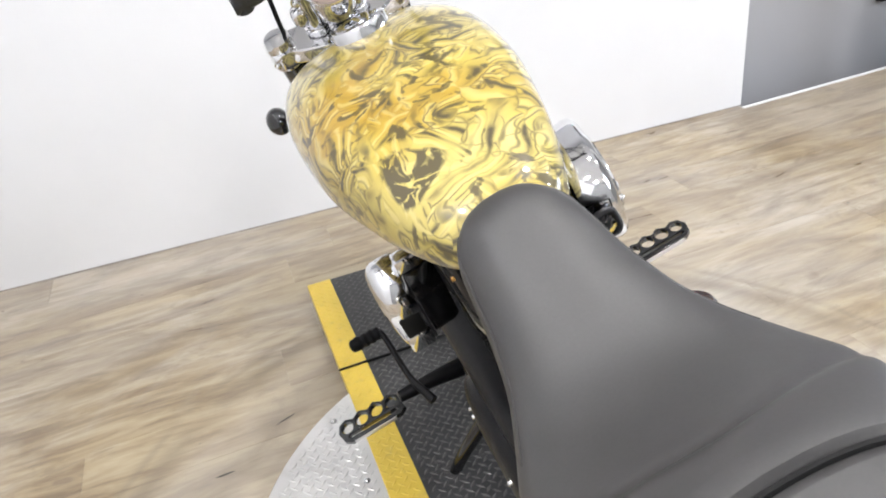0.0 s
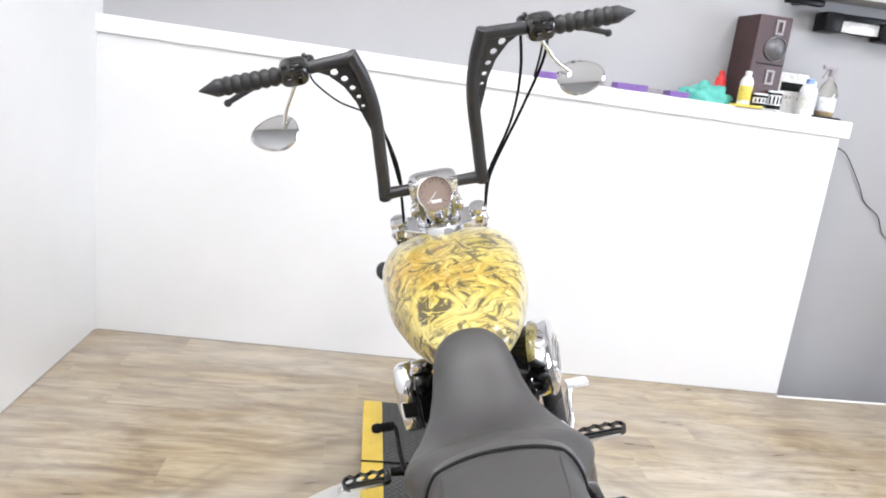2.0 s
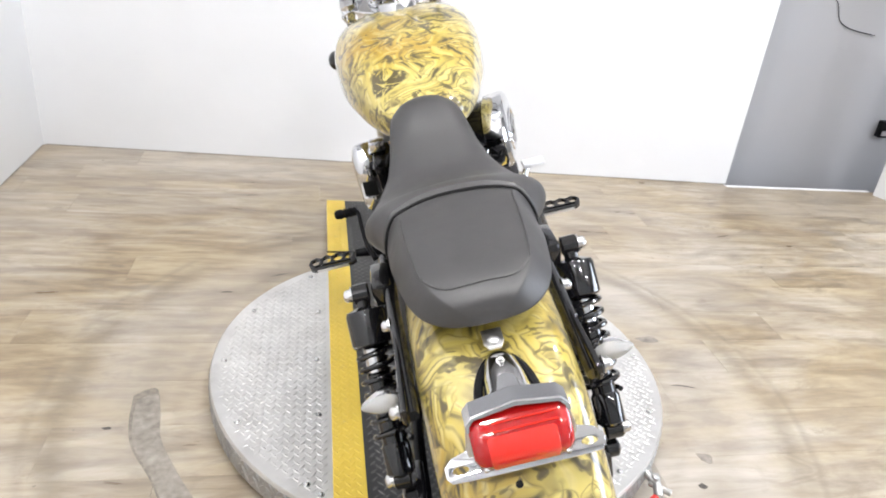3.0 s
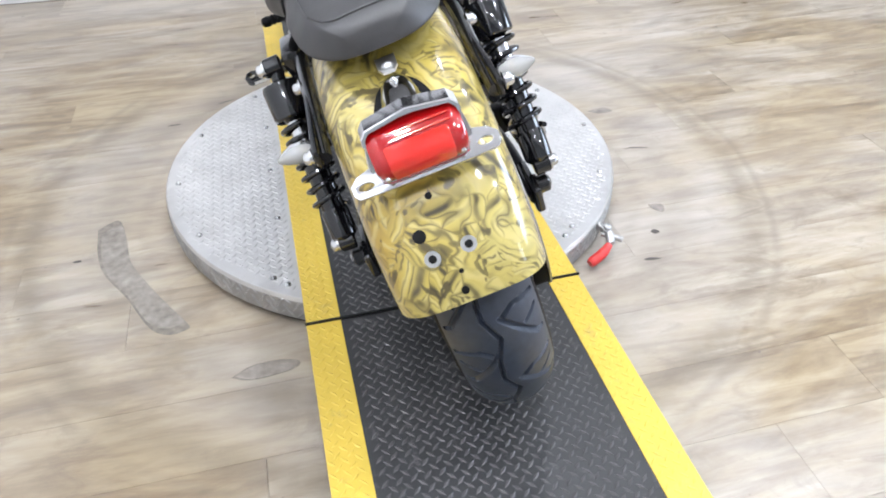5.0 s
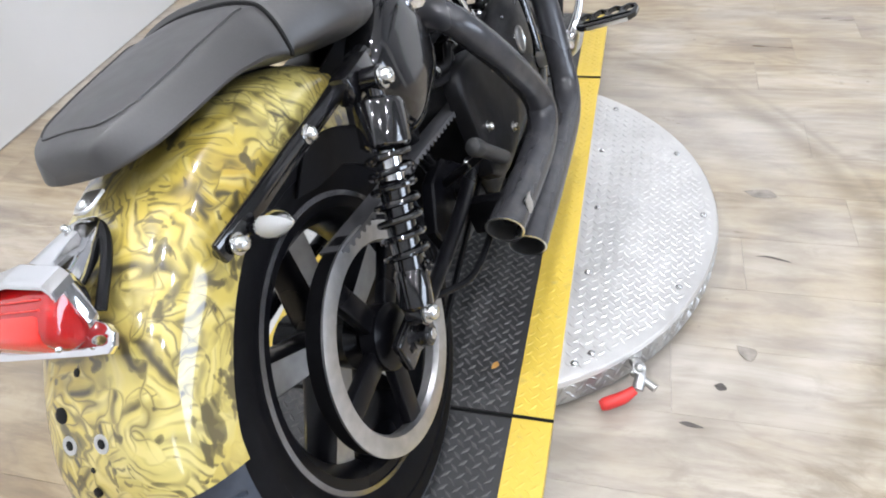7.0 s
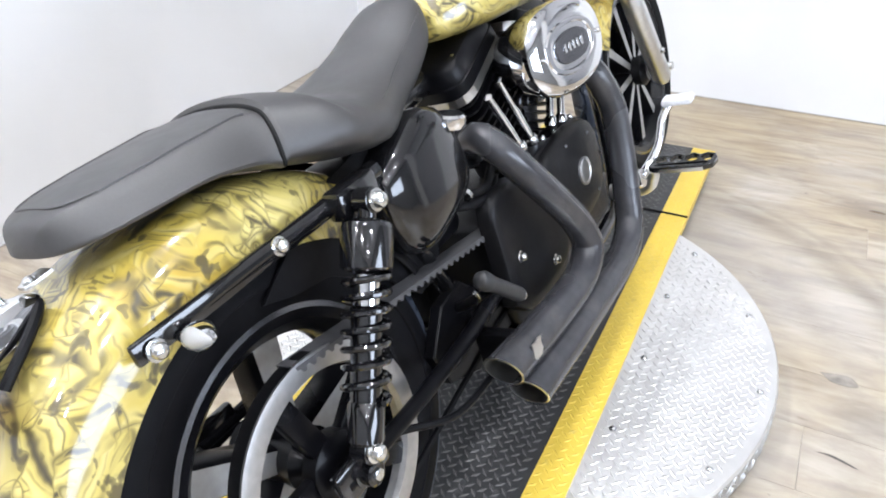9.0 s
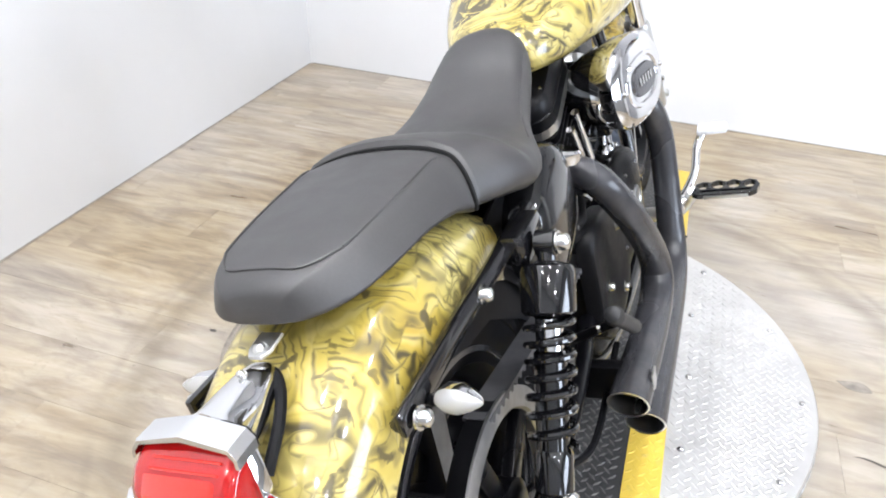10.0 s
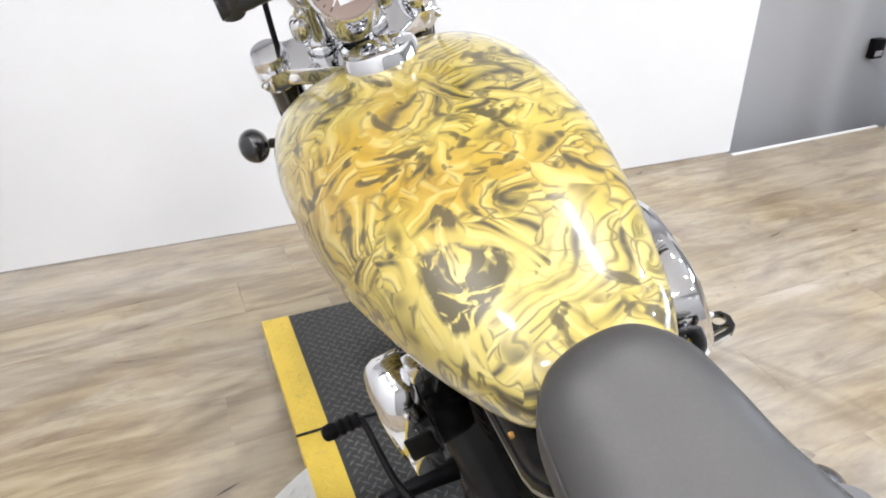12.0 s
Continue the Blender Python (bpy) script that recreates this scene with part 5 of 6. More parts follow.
part("peg_rubber", lathe([(0.006, -0.004), (0.013, 0.0), (0.0158, 0.008), (0.0150, 0.020), (0.0125, 0.030), (0.0125, 0.102), (0.0115, 0.107), (0.006, 0.108)], a_, b_ - a_, 20), "gripfoam", pp)
part("peg_bolt", hexbolt(b_ + (b_ - a_).normalized() * 0.001, b_ - a_, 0.007, 0.006), "bolt", pp)
part("peg_spring", tube([(0.150, 0.044, 0.352), (0.172, 0.030, 0.372), (0.176, 0.018, 0.392)], 0.0032, 8), "bolt", pp)
# plate added behind the peg at the swing arm's pivot; black for shade there
side_ = [(-0.040, 0.300), (-0.020, 0.232), (0.060, 0.196), (0.200, 0.200), (0.185, 0.275), (0.090, 0.365), (0.020, 0.360)]
pivot = part("pivot_plate", rings([[(x, 0.08 + (y - 0.08) * k, 0.28 + (z - 0.28) * k) for y, z in side_] for x, k in ((0.078, 0.98), (0.080, 1.0), (0.098, 1.0), (0.101, 0.97))]), "wheelblack", bike, "black plate added for the shaded area at the pivot", smooth=False)
part("pivot_nut", hexbolt((0.101, 0.085, 0.292), (1, 0, 0), 0.013, 0.009), "satinblack", pivot)

# frame tubes, hoses and small fittings
part("frame_rail", tube([(0.0, 0.92, 0.86), (0.0, 0.70, 0.73), (0.0, 0.35, 0.665), (0.0, 0.05, 0.64)], 0.024, 12), "gloss", bike, "gloss black frame backbone")
for s in (-1, 1):
    part("frame_rail", tube([(s * 0.02, 0.93, 0.78), (s * 0.09, 0.83, 0.45), (s * 0.11, 0.77, 0.20), (s * 0.12, 0.62, 0.150), (s * 0.11, 0.30, 0.150), (s * 0.085, 0.14, 0.22), (s * 0.080, 0.06, 0.40), (s * 0.10, -0.02, 0.58), (s * 0.130, -0.08, 0.64)], 0.016, 12), "gloss", bike, "gloss black frame tube")
    part("shock_mount", box((s * 0.142 - 0.016, -0.160, 0.612), (s * 0.142 + 0.018, -0.08, 0.655), 0.008), "gloss", bike)
for p in ([(0.12, 0.25, 0.50), (0.128, 0.20, 0.485), (0.125, 0.14, 0.50)], [(0.11, 0.27, 0.48), (0.125, 0.22, 0.465), (0.125, 0.15, 0.478), (0.115, 0.10, 0.50)]):
    part("oil_hose", tube(p, 0.008, 10), "rubber", bike)
for y, z in ((0.145, 0.499), (0.255, 0.497)):
    part("clamp", lathe([(0.010, -0.004), (0.0115, -0.004), (0.0115, 0.004), (0.010, 0.004)], (0.126, y, z), (0.1, 1, 0.2), 14), "bolt", bike)
part("brake_hose", tube([(0.14, -0.20, 0.30), (0.165, -0.10, 0.25), (0.16, 0.05, 0.23), (0.15, 0.2, 0.22)], 0.006, 8), "rubber", bike)
# black panels added where the inside of the fender lies in shade
for s in (-1, 1):
    bm = plate([(-0.275, 0.565), (-0.14, 0.640), (-0.02, 0.660), (0.06, 0.61), (0.105, 0.50), (0.06, 0.40), (0.00, 0.40), (-0.06, 0.465), (-0.16, 0.535), (-0.23, 0.548)], [], 0.004, Matrix(((0, 0, 1, s * 0.086), (1, 0, 0, 0), (0, 1, 0, 0), (0, 0, 0, 1))))
    part("inner_fender", bm, "rubber", bike, "black panel added for the darkness inside the fender", smooth=False)

# horn cover on the other side
def horn_ring(k, x):
    """Teardrop outline, round above and drawn out below."""
    out = []
    for q in range(36):
        a = 2 * math.pi * q / 36
        c, sn = math.cos(a), math.sin(a)
        out.append((x, 0.545 + 0.055 * k * c * (1.0 if sn > 0 else 1 + 0.35 * sn), 0.582 + k * sn * (0.074 if sn > 0 else 0.112)))
    return out


horn = part("horn_cover", rings([horn_ring(k, x) for x, k in ((-0.135, 0.96), (-0.139, 1.0), (-0.170, 1.0), (-0.180, 0.95), (-0.187, 0.82), (-0.191, 0.6), (-0.193, 0.25))]), "chrome", bike, "teardrop chrome horn cover")
part("horn_body", rings([horn_ring(k, x) for x, k in ((-0.085, 0.80), (-0.095, 0.86), (-0.134, 0.88))]), "gloss", horn, "black horn body")
part("horn_bracket", box((-0.140, 0.500, 0.640), (-0.100, 0.530, 0.668), 0.005), "chrome", horn)
part("horn_slot", box((-0.178, 0.489, 0.535), (-0.142, 0.500, 0.575), 0.004), "ink", horn)
part("horn_strap", box((-0.182, 0.494, 0.500), (-0.140, 0.512, 0.533), 0.004), "chrome", horn)
part("horn_bolt", hexbolt((-0.160, 0.496, 0.610), (0, -1, 0.2), 0.005, 0.005), "bolt", horn)


# foot pegs like knuckle rings
def knuckle(s, at, tilt):
    out = [(0, -0.017), (0.010, -0.025), (0.118, -0.025), (0.130, -0.017), (0.136, 0.003), (0.130, 0.019), (0.116, 0.025), (0.1005, 0.0185), (0.085, 0.028), (0.069, 0.020), (0.053, 0.029), (0.037, 0.020), (0.022, 0.025), (0.006, 0.016)]
    slot = [(0.016, -0.018), (0.118, -0.018), (0.123, -0.013), (0.118, -0.008), (0.016, -0.008), (0.011, -0.013)]
    m = Matrix.Translation(at) @ (Matrix.Identity(4) if s > 0 else Matrix.Rotation(math.pi, 4, "Y")) @ Matrix.Rotation(radians(tilt) * s, 4, "X")
    return plate(out, [circle(0.0205, 0.0075, 0.0125, 22), circle(0.0525, 0.0095, 0.0145, 22), circle(0.085, 0.0095, 0.0145, 22), circle(0.1165, 0.0070, 0.0130, 22), slot], 0.010, m)


for s, tilt in ((1, 8), (-1, 14)):
    root = (s * 0.262, 0.640, 0.312 - 0.012 * (s < 0))
    run = [(-0.130, 0.655, 0.285), (-0.19, 0.650, 0.298), (-0.262, 0.642, 0.310)] if s < 0 else [(0.120, 0.740, 0.205), (0.205, 0.735, 0.215), (0.245, 0.690, 0.270), (0.262, 0.642, 0.310)]
    arm = part("foot_peg", tube(run, [0.020, 0.016, 0.012], 12), "satinblack" if s < 0 else "satin", bike, "black ring-shaped foot peg on a bracket")
    part("peg_plate", knuckle(s, root, tilt), "gloss", arm, "black peg with four rings")
    part("peg_wear", box((s * 0.33 - 0.045, 0.6125, root[2] - 0.010), (s * 0.33 + 0.045, 0.6155, root[2] - 0.002), 0.001), "satin", arm, "bright worn edge")
# rear brake pedal
ped = part("brake_pedal", tube([(0.205, 0.640, 0.270), (0.235, 0.665, 0.285), (0.262, 0.705, 0.330), (0.268, 0.742, 0.375), (0.285, 0.765, 0.402)], [0.013, 0.012, 0.009, 0.009, 0.009], 12), "chrome", bike, "chrome brake pedal with a pale pad")
part("pedal_pad", box((0.270, 0.742, 0.400), (0.335, 0.785, 0.416), 0.006), "milk", ped, "pale pedal pad")
part("pedal_pivot", lathe([(0.022, -0.02), (0.024, 0), (0.020, 0.016)], (0.222, 0.648, 0.278), (1, 0, 0), 20), "chrome", ped)
# gear lever
gl = part("gear_lever", tube([(-0.205, 0.590, 0.305), (-0.225, 0.650, 0.335), (-0.232, 0.735, 0.385), (-0.240, 0.752, 0.388)], [0.009, 0.0065, 0.006, 0.006], 10), "satinblack", bike, "black gear lever with a rubber peg")
part("gear_peg", lathe([(0.011, 0), (0.014, 0.004), (0.012, 0.012), (0.015, 0.018), (0.012, 0.026), (0.015, 0.032), (0.012, 0.040), (0.015, 0.047), (0.013, 0.062), (0.008, 0.066)], (-0.236, 0.752, 0.388), (-1, 0.06, 0), 16), "rubber", gl)
part("side_stand", tube([(-0.13, 0.60, 0.19), (-0.24, 0.62, 0.085), (-0.300, 0.63, -0.006)], [0.016, 0.013, 0.011], 10), "gloss", bike, "black side stand")

# fork, front wheel and steering
ST = Matrix.Translation((0.0, 0.94, 0.925)) @ Matrix.Rotation(radians(28), 4, "X")


def st(x, y, z):
    return ST @ Vector((x, y, z))


def turned(bm):
    bm.transform(ST)
    return bm


edge = smooth_path([(-0.146, 0.010, 0), (-0.138, -0.022, 0), (-0.108, -0.026, 0), (-0.078, -0.040, 0), (-0.040, -0.058, 0), (0.0, -0.064, 0), (0.040, -0.058, 0), (0.078, -0.040, 0), (0.108, -0.026, 0), (0.138, -0.022, 0), (0.146, 0.010, 0), (0.128, 0.036, 0), (0.070, 0.030, 0), (0.0, 0.034, 0), (-0.070, 0.030, 0), (-0.128, 0.036, 0), (-0.146, 0.010, 0)], 4)[:-1]
bm = rings([[(p.x * k, p.y * k, z) for p in edge] for z, k in ((-0.040, 0.94), (-0.036, 0.985), (-0.030, 1.0), (-0.014, 1.0), (-0.008, 0.985), (-0.005, 0.95))])
tree = part("triple_clamp", turned(bm), "chrome", bike, "polished chrome upper fork clamp")
for s in (-1, 1):
    bm = lathe([(0.0275, -0.048), (0.0275, 0.0), (0.0265, 0.006), (0.024, 0.012), (0.008, 0.015)], (s * 0.118, 0.008, 0), (0, 0, 1), 28)
    part("fork_cap", turned(bm), "chrome", tree, "chrome fork cap")
    part("clamp_slot", turned(box((s * 0.118 - 0.001, -0.024, -0.045), (s * 0.118 + 0.001, -0.018, 0.002))), "ink", tree)
    part("clamp_bolt", hexbolt(st(s * 0.118 + s * 0.022, -0.018, -0.022), ST.to_3x3() @ Vector((0, -1, 0)), 0.005, 0.006), "bolt", tree)
    leg = part("fork_leg", turned(lathe([(0.0195, -0.42), (0.0195, -0.045)], (s * 0.112, 0.008, 0), (0, 0, 1), 20)), "chrome", bike, "chrome fork leg with a pale lower slider")
    part("fork_cover", turned(lathe([(0.027, -0.20), (0.027, -0.05)], (s * 0.112, 0.008, 0), (0, 0, 1), 20)), "gloss", leg)
    part("fork_slider", turned(lathe([(0.020, -0.715), (0.027, -0.70), (0.029, -0.45), (0.027, -0.395), (0.022, -0.385)], (s * 0.112, 0.008, 0), (0, 0, 1), 20)), "satin", leg, "satin aluminium slider")
    part("fork_bolt", hexbolt(st(s * 0.138, 0.008, -0.60), (s, 0, 0), 0.008, 0.006), "bolt", leg)
    sig = part("front_signal", turned(tube([(s * 0.12, 0.03, -0.228), (s * 0.175, 0.06, -0.236)], 0.009, 10)), "satinblack", bike, "black bullet front turn signal")
    part("signal_shell", turned(blob((s * 0.203, 0.075, -0.242), (0.027, 0.034, 0.028), 22, 12)), "gloss", sig)
part("lower_clamp", turned(box((-0.135, -0.028, -0.215), (0.135, 0.034, -0.175), 0.012)), "gloss", bike)
part("steering_head", turned(lathe([(0.034, -0.19), (0.034, -0.03)], (0, -0.02, 0), (0, 0, 1), 24)), "gloss", bike)
FA = st(0, 0.030, -0.685)
wheel("front_wheel", "black cast front wheel with machined spokes", FA, 0.325, 0.105, 0.238, True, 0.1, 9, 0.018)
part("axle", lathe([(0.011, -0.145), (0.011, 0.145)], FA, (1, 0, 0), 14), "satin", bike)
part("brake_disc", lathe([(0.075, -0.066), (0.142, -0.066), (0.142, -0.061), (0.075, -0.061)], FA, (1, 0, 0), 48, cap=False), "satin", bike, "steel front brake disc")


def front_fender():
    loops = []
    for k in range(37):
        phi = radians(28) + radians(112) * k / 36
        o, i_ = [], []
        for j in range(17):
            u = -1 + 2 * j / 16
            x, d = 0.070 * math.copysign(abs(u) ** 0.8, u), 0.055 * abs(u) ** 3.0
            for lst, off in ((o, 0.0), (i_, 0.003)):
                r = 0.348 - d - off
                lst.append(FA + Vector((x * (1 - off * 8), r * math.cos(phi + radians(0)) * -1, r * math.sin(phi))))
        loops.append(o + i_[::-1])
    return rings(loops)


ff = part("front_fender", front_fender(), "gold", bike, "golden yellow front fender with dark swirls")
for s in (-1, 1):
    part("fender_bracket", tube([FA + Vector((s * 0.072, -0.12, 0.30)), FA + Vector((s * 0.084, -0.06, 0.26))], 0.010, 8), "satinblack", ff)

# handlebar: fat mitred ape hanger with drilled gussets, set a little askew
def turned_bar(bm):
    for v in bm.verts:
        v.co.x += 0.042 * max(0.0, v.co.z - 0.10)
    return turned(bm)


bar = None
LOW = 0.128
for s in (-1, 1):
    if bar is None:
        bar = part("handlebar", turned_bar(tube([(-0.122, -0.012, LOW), (0.122, -0.012, LOW)], 0.0165, 16)), "bar", bike, "black mitred ape-hanger handlebar with drilled gussets")
    up = smooth_path([(s * 0.139, -0.012, LOW - 0.016), (s * 0.133, -0.012, 0.24), (s * 0.128, -0.012, 0.39), (s * 0.142, -0.013, 0.49), (s * 0.163, -0.014, 0.560)], 8)
    part("bar_upright", turned_bar(tube(up, 0.0175, 16, soft=False)), "bar", bar)
    part("bar_elbow", turned_bar(tube([(s * 0.110, -0.012, LOW), (s * 0.156, -0.012, LOW)], 0.0172, 16)), "bar", bar)
    part("bar_arm", turned_bar(tube([(s * 0.150, -0.014, 0.549), (s * 0.25, -0.018, 0.546), (s * 0.335, -0.024, 0.541)], 0.0158, 16)), "bar", bar)
    pts = [(0.135, 0.36), (0.150, 0.47), (0.165, 0.538), (0.255, 0.534), (0.222, 0.515), (0.190, 0.478), (0.168, 0.43), (0.155, 0.38), (0.145, 0.345)]
    holes = [circle(0.208, 0.520, 0.0105), circle(0.186, 0.498, 0.0098), circle(0.171, 0.470, 0.0085), circle(0.160, 0.443, 0.0074), circle(0.153, 0.416, 0.006)]
    m = Matrix(((s, 0, 0, 0), (0, 0, 1, -0.013), (0, 1, 0, 0), (0, 0, 0, 1)))
    part("gusset", turned_bar(plate(pts, holes, 0.007, m)), "bar", bar, "gusset plate with five round holes", smooth=False)
    # grip with spiral waist and a spike
    prof = [(0.019, 0.0)]
    for k in range(6):
        h = 0.006 + 0.0225 * k
        prof += [(0.0185, h), (0.0225, h + 0.006), (0.0235, h + 0.013), (0.0195, h + 0.0215)]
    prof += [(0.021, 0.142), (0.021, 0.150)]
    g0, gd = (s * 0.332, -0.024, 0.541), Vector((s, -0.08, 0.030))
    grip = part("grip", turned_bar(lathe(prof, g0, gd, 20)), "gripfoam", bar, "black ribbed rubber grip")
    part("grip_spike", turned_bar(lathe([(0.0215, 0.150), (0.022, 0.156), (0.014, 0.172), (0.005, 0.192), (0.001, 0.199)], g0, gd, 18)), "bar", grip, "pointed end cap")
    bm = blob((s * 0.300, -0.026, 0.546), (0.036, 0.034, 0.030), 24, 12, power=3.4)
    sw = part("switch_housing", turned_bar(bm), "gloss", bar, "glossy black switch housing")
    part("housing_seam", turned_bar(lathe([(0.0305, -0.0012), (0.0312, 0.0), (0.0305, 0.0012)], (s * 0.302, -0.026, 0.546), (1, 0, 0), 24, cap=False)), "ink", sw)
    for dx, dy, dz in ((-0.018, -0.050, 0.022), (0.002, -0.052, 0.024), (0.020, -0.050, 0.022), (-0.010, -0.058, 0.002), (0.014, -0.058, 0.002)):
        m = Matrix.Translation((s * 0.300 + dx, dy, 0.546 + dz)) @ Matrix.Rotation(radians(38), 4, "X")
        part("switch_button", turned_bar(box((-0.008, -0.004, -0.007), (0.008, 0.006, 0.007), 0.003, m=m)), "satinblack", sw)
        part("button_mark", turned_bar(box((-0.004, -0.0046, -0.001), (0.004, -0.0038, 0.001), m=m)), "milk", sw)
    part("perch", turned_bar(blob((s * 0.272, 0.014, 0.540), (0.022, 0.022, 0.020), 18, 10, power=3.2)), "gloss", bar)
    part("perch_bolt", hexbolt(st(s * 0.272 + 0.018, 0.014, 0.560), ST.to_3x3() @ Vector((0, 0, 1)), 0.006, 0.006), "smoke", bar)
    part("hand_lever", turned_bar(tube([(s * 0.285, 0.022, 0.532), (s * 0.345, 0.030, 0.520), (s * 0.415, 0.026, 0.500), (s * 0.482, 0.018, 0.476)], [0.010, 0.010, 0.009, 0.007], 10)), "bar", bar, "black hand lever with a ball end")
    part("lever_ball", turned_bar(blob((s * 0.486, 0.017, 0.474), (0.010, 0.010, 0.010), 14, 8)), "bar", bar)
    # mirror
    stem = part("mirror", turned_bar(tube([(s * 0.290, 0.010, 0.530), (s * 0.318, -0.005, 0.485), (s * 0.345, -0.010, 0.440), (s * 0.372 + 0.012, -0.006, 0.400)], [0.006, 0.005, 0.005, 0.006], 10)), "chrome", bike, "teardrop chrome mirror on a thin stem")
    mm = Matrix.Translation((s * 0.402 + 0.012, -0.004, 0.374)) @ Matrix.Rotation(radians(-s * 10), 4, "Z") @ Matrix.Rotation(radians(-44), 4, "X")
    sh = []
    for yy, f in ((-0.006, 0.96), (-0.004, 1.0), (0.004, 0.99), (0.016, 0.84), (0.026, 0.55), (0.030, 0.2)):
        sh.append([mm @ Vector((s * 0.062 * f * math.cos(a) * (1 + 0.10 * math.sin(a)), yy, 0.046 * f * math.sin(a) * (1 - 0.16 * math.cos(a)))) for a in [2 * math.pi * k / 32 for k in range(32)]])
    part("mirror_shell", turned_bar(rings(sh)), "chrome", stem)
    gl_ = [[mm @ Vector((s * 0.057 * f * math.cos(a) * (1 + 0.10 * math.sin(a)), yy, 0.041 * f * math.sin(a) * (1 - 0.16 * math.cos(a)))) for a in [2 * math.pi * k / 32 for k in range(32)]] for yy, f in ((-0.0062, 1.0), (-0.0075, 0.98), (-0.0078, 0.5))]
    part("mirror_glass", turned_bar(rings(gl_)), "mirror", stem, "curved mirror glass")

# risers, dial and its housing
bm = blob((0, -0.014, LOW), (0.070, 0.032, 0.040), 28, 12, power=4.5)
for s in (-1, 1):
    bm = tube([(s * 0.040, -0.004, -0.01), (s * 0.042, -0.010, 0.05), (s * 0.044, -0.013, LOW)], [0.022, 0.017, 0.022], 16, bm=bm)
    bm = lathe([(0.024, 0.0), (0.024, 0.010), (0.018, 0.014)], (s * 0.041, -0.005, 0.0), (0, -0.05, 1), 20, bm)
riser = part("riser_clamp", turned(bm), "chrome", bike, "chrome handlebar riser clamp")
for x in (-0.060, 0.060):
    for z in (LOW - 0.026, LOW + 0.026):
        part("clamp_bolt", hexbolt(st(x, -0.046, z), ST.to_3x3() @ Vector((0, -1, 0.1)), 0.0070, 0.007), "bolt", riser)
part("clamp_line", turned(box((-0.071, -0.016, LOW - 0.001), (0.071, -0.014, LOW + 0.001))), "ink", riser)
DM = ST @ Matrix.Translation((0, -0.058, LOW + 0.004)) @ Matrix.Rotation(radians(50), 4, "X")


def dialed(bm):
    bm.transform(DM)
    return bm


dial = part("speedometer", dialed(lathe([(0.002, -0.036), (0.030, -0.035), (0.044, -0.022), (0.049, 0.0), (0.0505, 0.016), (0.0495, 0.021), (0.0465, 0.022), (0.0440, 0.018), (0.0440, 0.014)], (0, 0, 0), (0, 0, 1), 40, cap=False)), "chrome", riser, "round speedometer in a chrome bezel")
dial.parent = bike
part("dial_face", dialed(lathe([(0.0440, 0.0125), (0.0440, 0.0135), (0.002, 0.0136)], (0, 0, 0), (0, 0, 1), 40)), "dial", dial, "pale brown dial face")
bm = None
for k in range(19):
    a = radians(225 - 270 * k / 18)
    l = 0.008 if k % 2 == 0 else 0.004
    b = box((-0.0006, 0.040 - l, 0.0137), (0.0006, 0.040, 0.0142))
    b.transform(Matrix.Rotation(a - math.pi / 2, 4, "Z"))
    bm = merge(bm, b)
part("dial_marks", dialed(bm), "ink", dial, smooth=False)
b = box((-0.0009, -0.006, 0.0150), (0.0009, 0.033, 0.0156))
b.transform(Matrix.Rotation(radians(135), 4, "Z"))
part("dial_needle", dialed(b), "milk", dial, "thin needle")
part("dial_window", dialed(box((-0.014, -0.026, 0.0138), (0.014, -0.017, 0.0144), 0.0002)), "milk", dial)
part("dial_cup", turned(lathe([(0.030, 0.0), (0.036, 0.012), (0.040, 0.045), (0.034, 0.060)], (0, -0.050, 0.050), (0, -0.10, 1), 28)), "chrome", bike, "chrome dial housing")
part("key_switch", turned(lathe([(0.024, -0.01), (0.026, 0.0), (0.026, 0.016), (0.020, 0.020), (0.012, 0.019)], (0, -0.050, 0.008), (0, -0.25, 1), 28)), "chrome", bike, "chrome ignition switch")
part("key_slot", turned(lathe([(0.015, 0.0205), (0.013, 0.024), (0.003, 0.0245)], (0, -0.050, 0.008), (0, -0.25, 1), 20)), "ink", bike)
for x in (-0.062, 0.062):
    part("lamp_pod", turned(blob((x, -0.012, 0.045), (0.016, 0.016, 0.022), 16, 8, power=2.6)), "chrome", bike)

# cables
for p, r in (
    ([(0.262, 0.02, 0.525), (0.262, 0.030, 0.40), (0.235, 0.036, 0.26), (0.170, 0.030, 0.12), (0.150, 0.020, 0.05), (0.135, 0.0, -0.08)], 0.0040),
    ([(0.330, 0.02, 0.520), (0.325, 0.034, 0.43), (0.262, 0.040, 0.28), (0.180, 0.034, 0.12), (0.150, 0.022, 0.03), (0.130, -0.01, -0.10)], 0.0042),
    ([(0.322, 0.012, 0.528), (0.316, 0.030, 0.45), (0.300, 0.034, 0.38)], 0.0030),
    ([(-0.250, 0.02, 0.520), (-0.205, 0.03, 0.525), (-0.165, 0.03, 0.47), (-0.128, 0.016, 0.36), (-0.100, 0.012, 0.25), (-0.090, 0.01, 0.15), (-0.100, 0.008, 0.03), (-0.108, 0.0, -0.10)], 0.0044),
    ([(-0.128, 0.016, 0.37), (-0.116, 0.016, 0.33), (-0.104, 0.014, 0.24), (-0.094, 0.010, 0.14)], 0.0032),
    ([(-0.272, 0.02, 0.515), (-0.262, 0.03, 0.475), (-0.215, 0.03, 0.415), (-0.165, 0.02, 0.385), (-0.128, 0.014, 0.355)], 0.0026),
):
    part("control_cable", turned_bar(tube(p, r, 8)), "rubber", bike, "black control cable")

# ---- things on the ledge ----


def ledge_y(x):
    return 1.81 - (x - 0.11) * math.tan(radians(2.9)) + 0.085


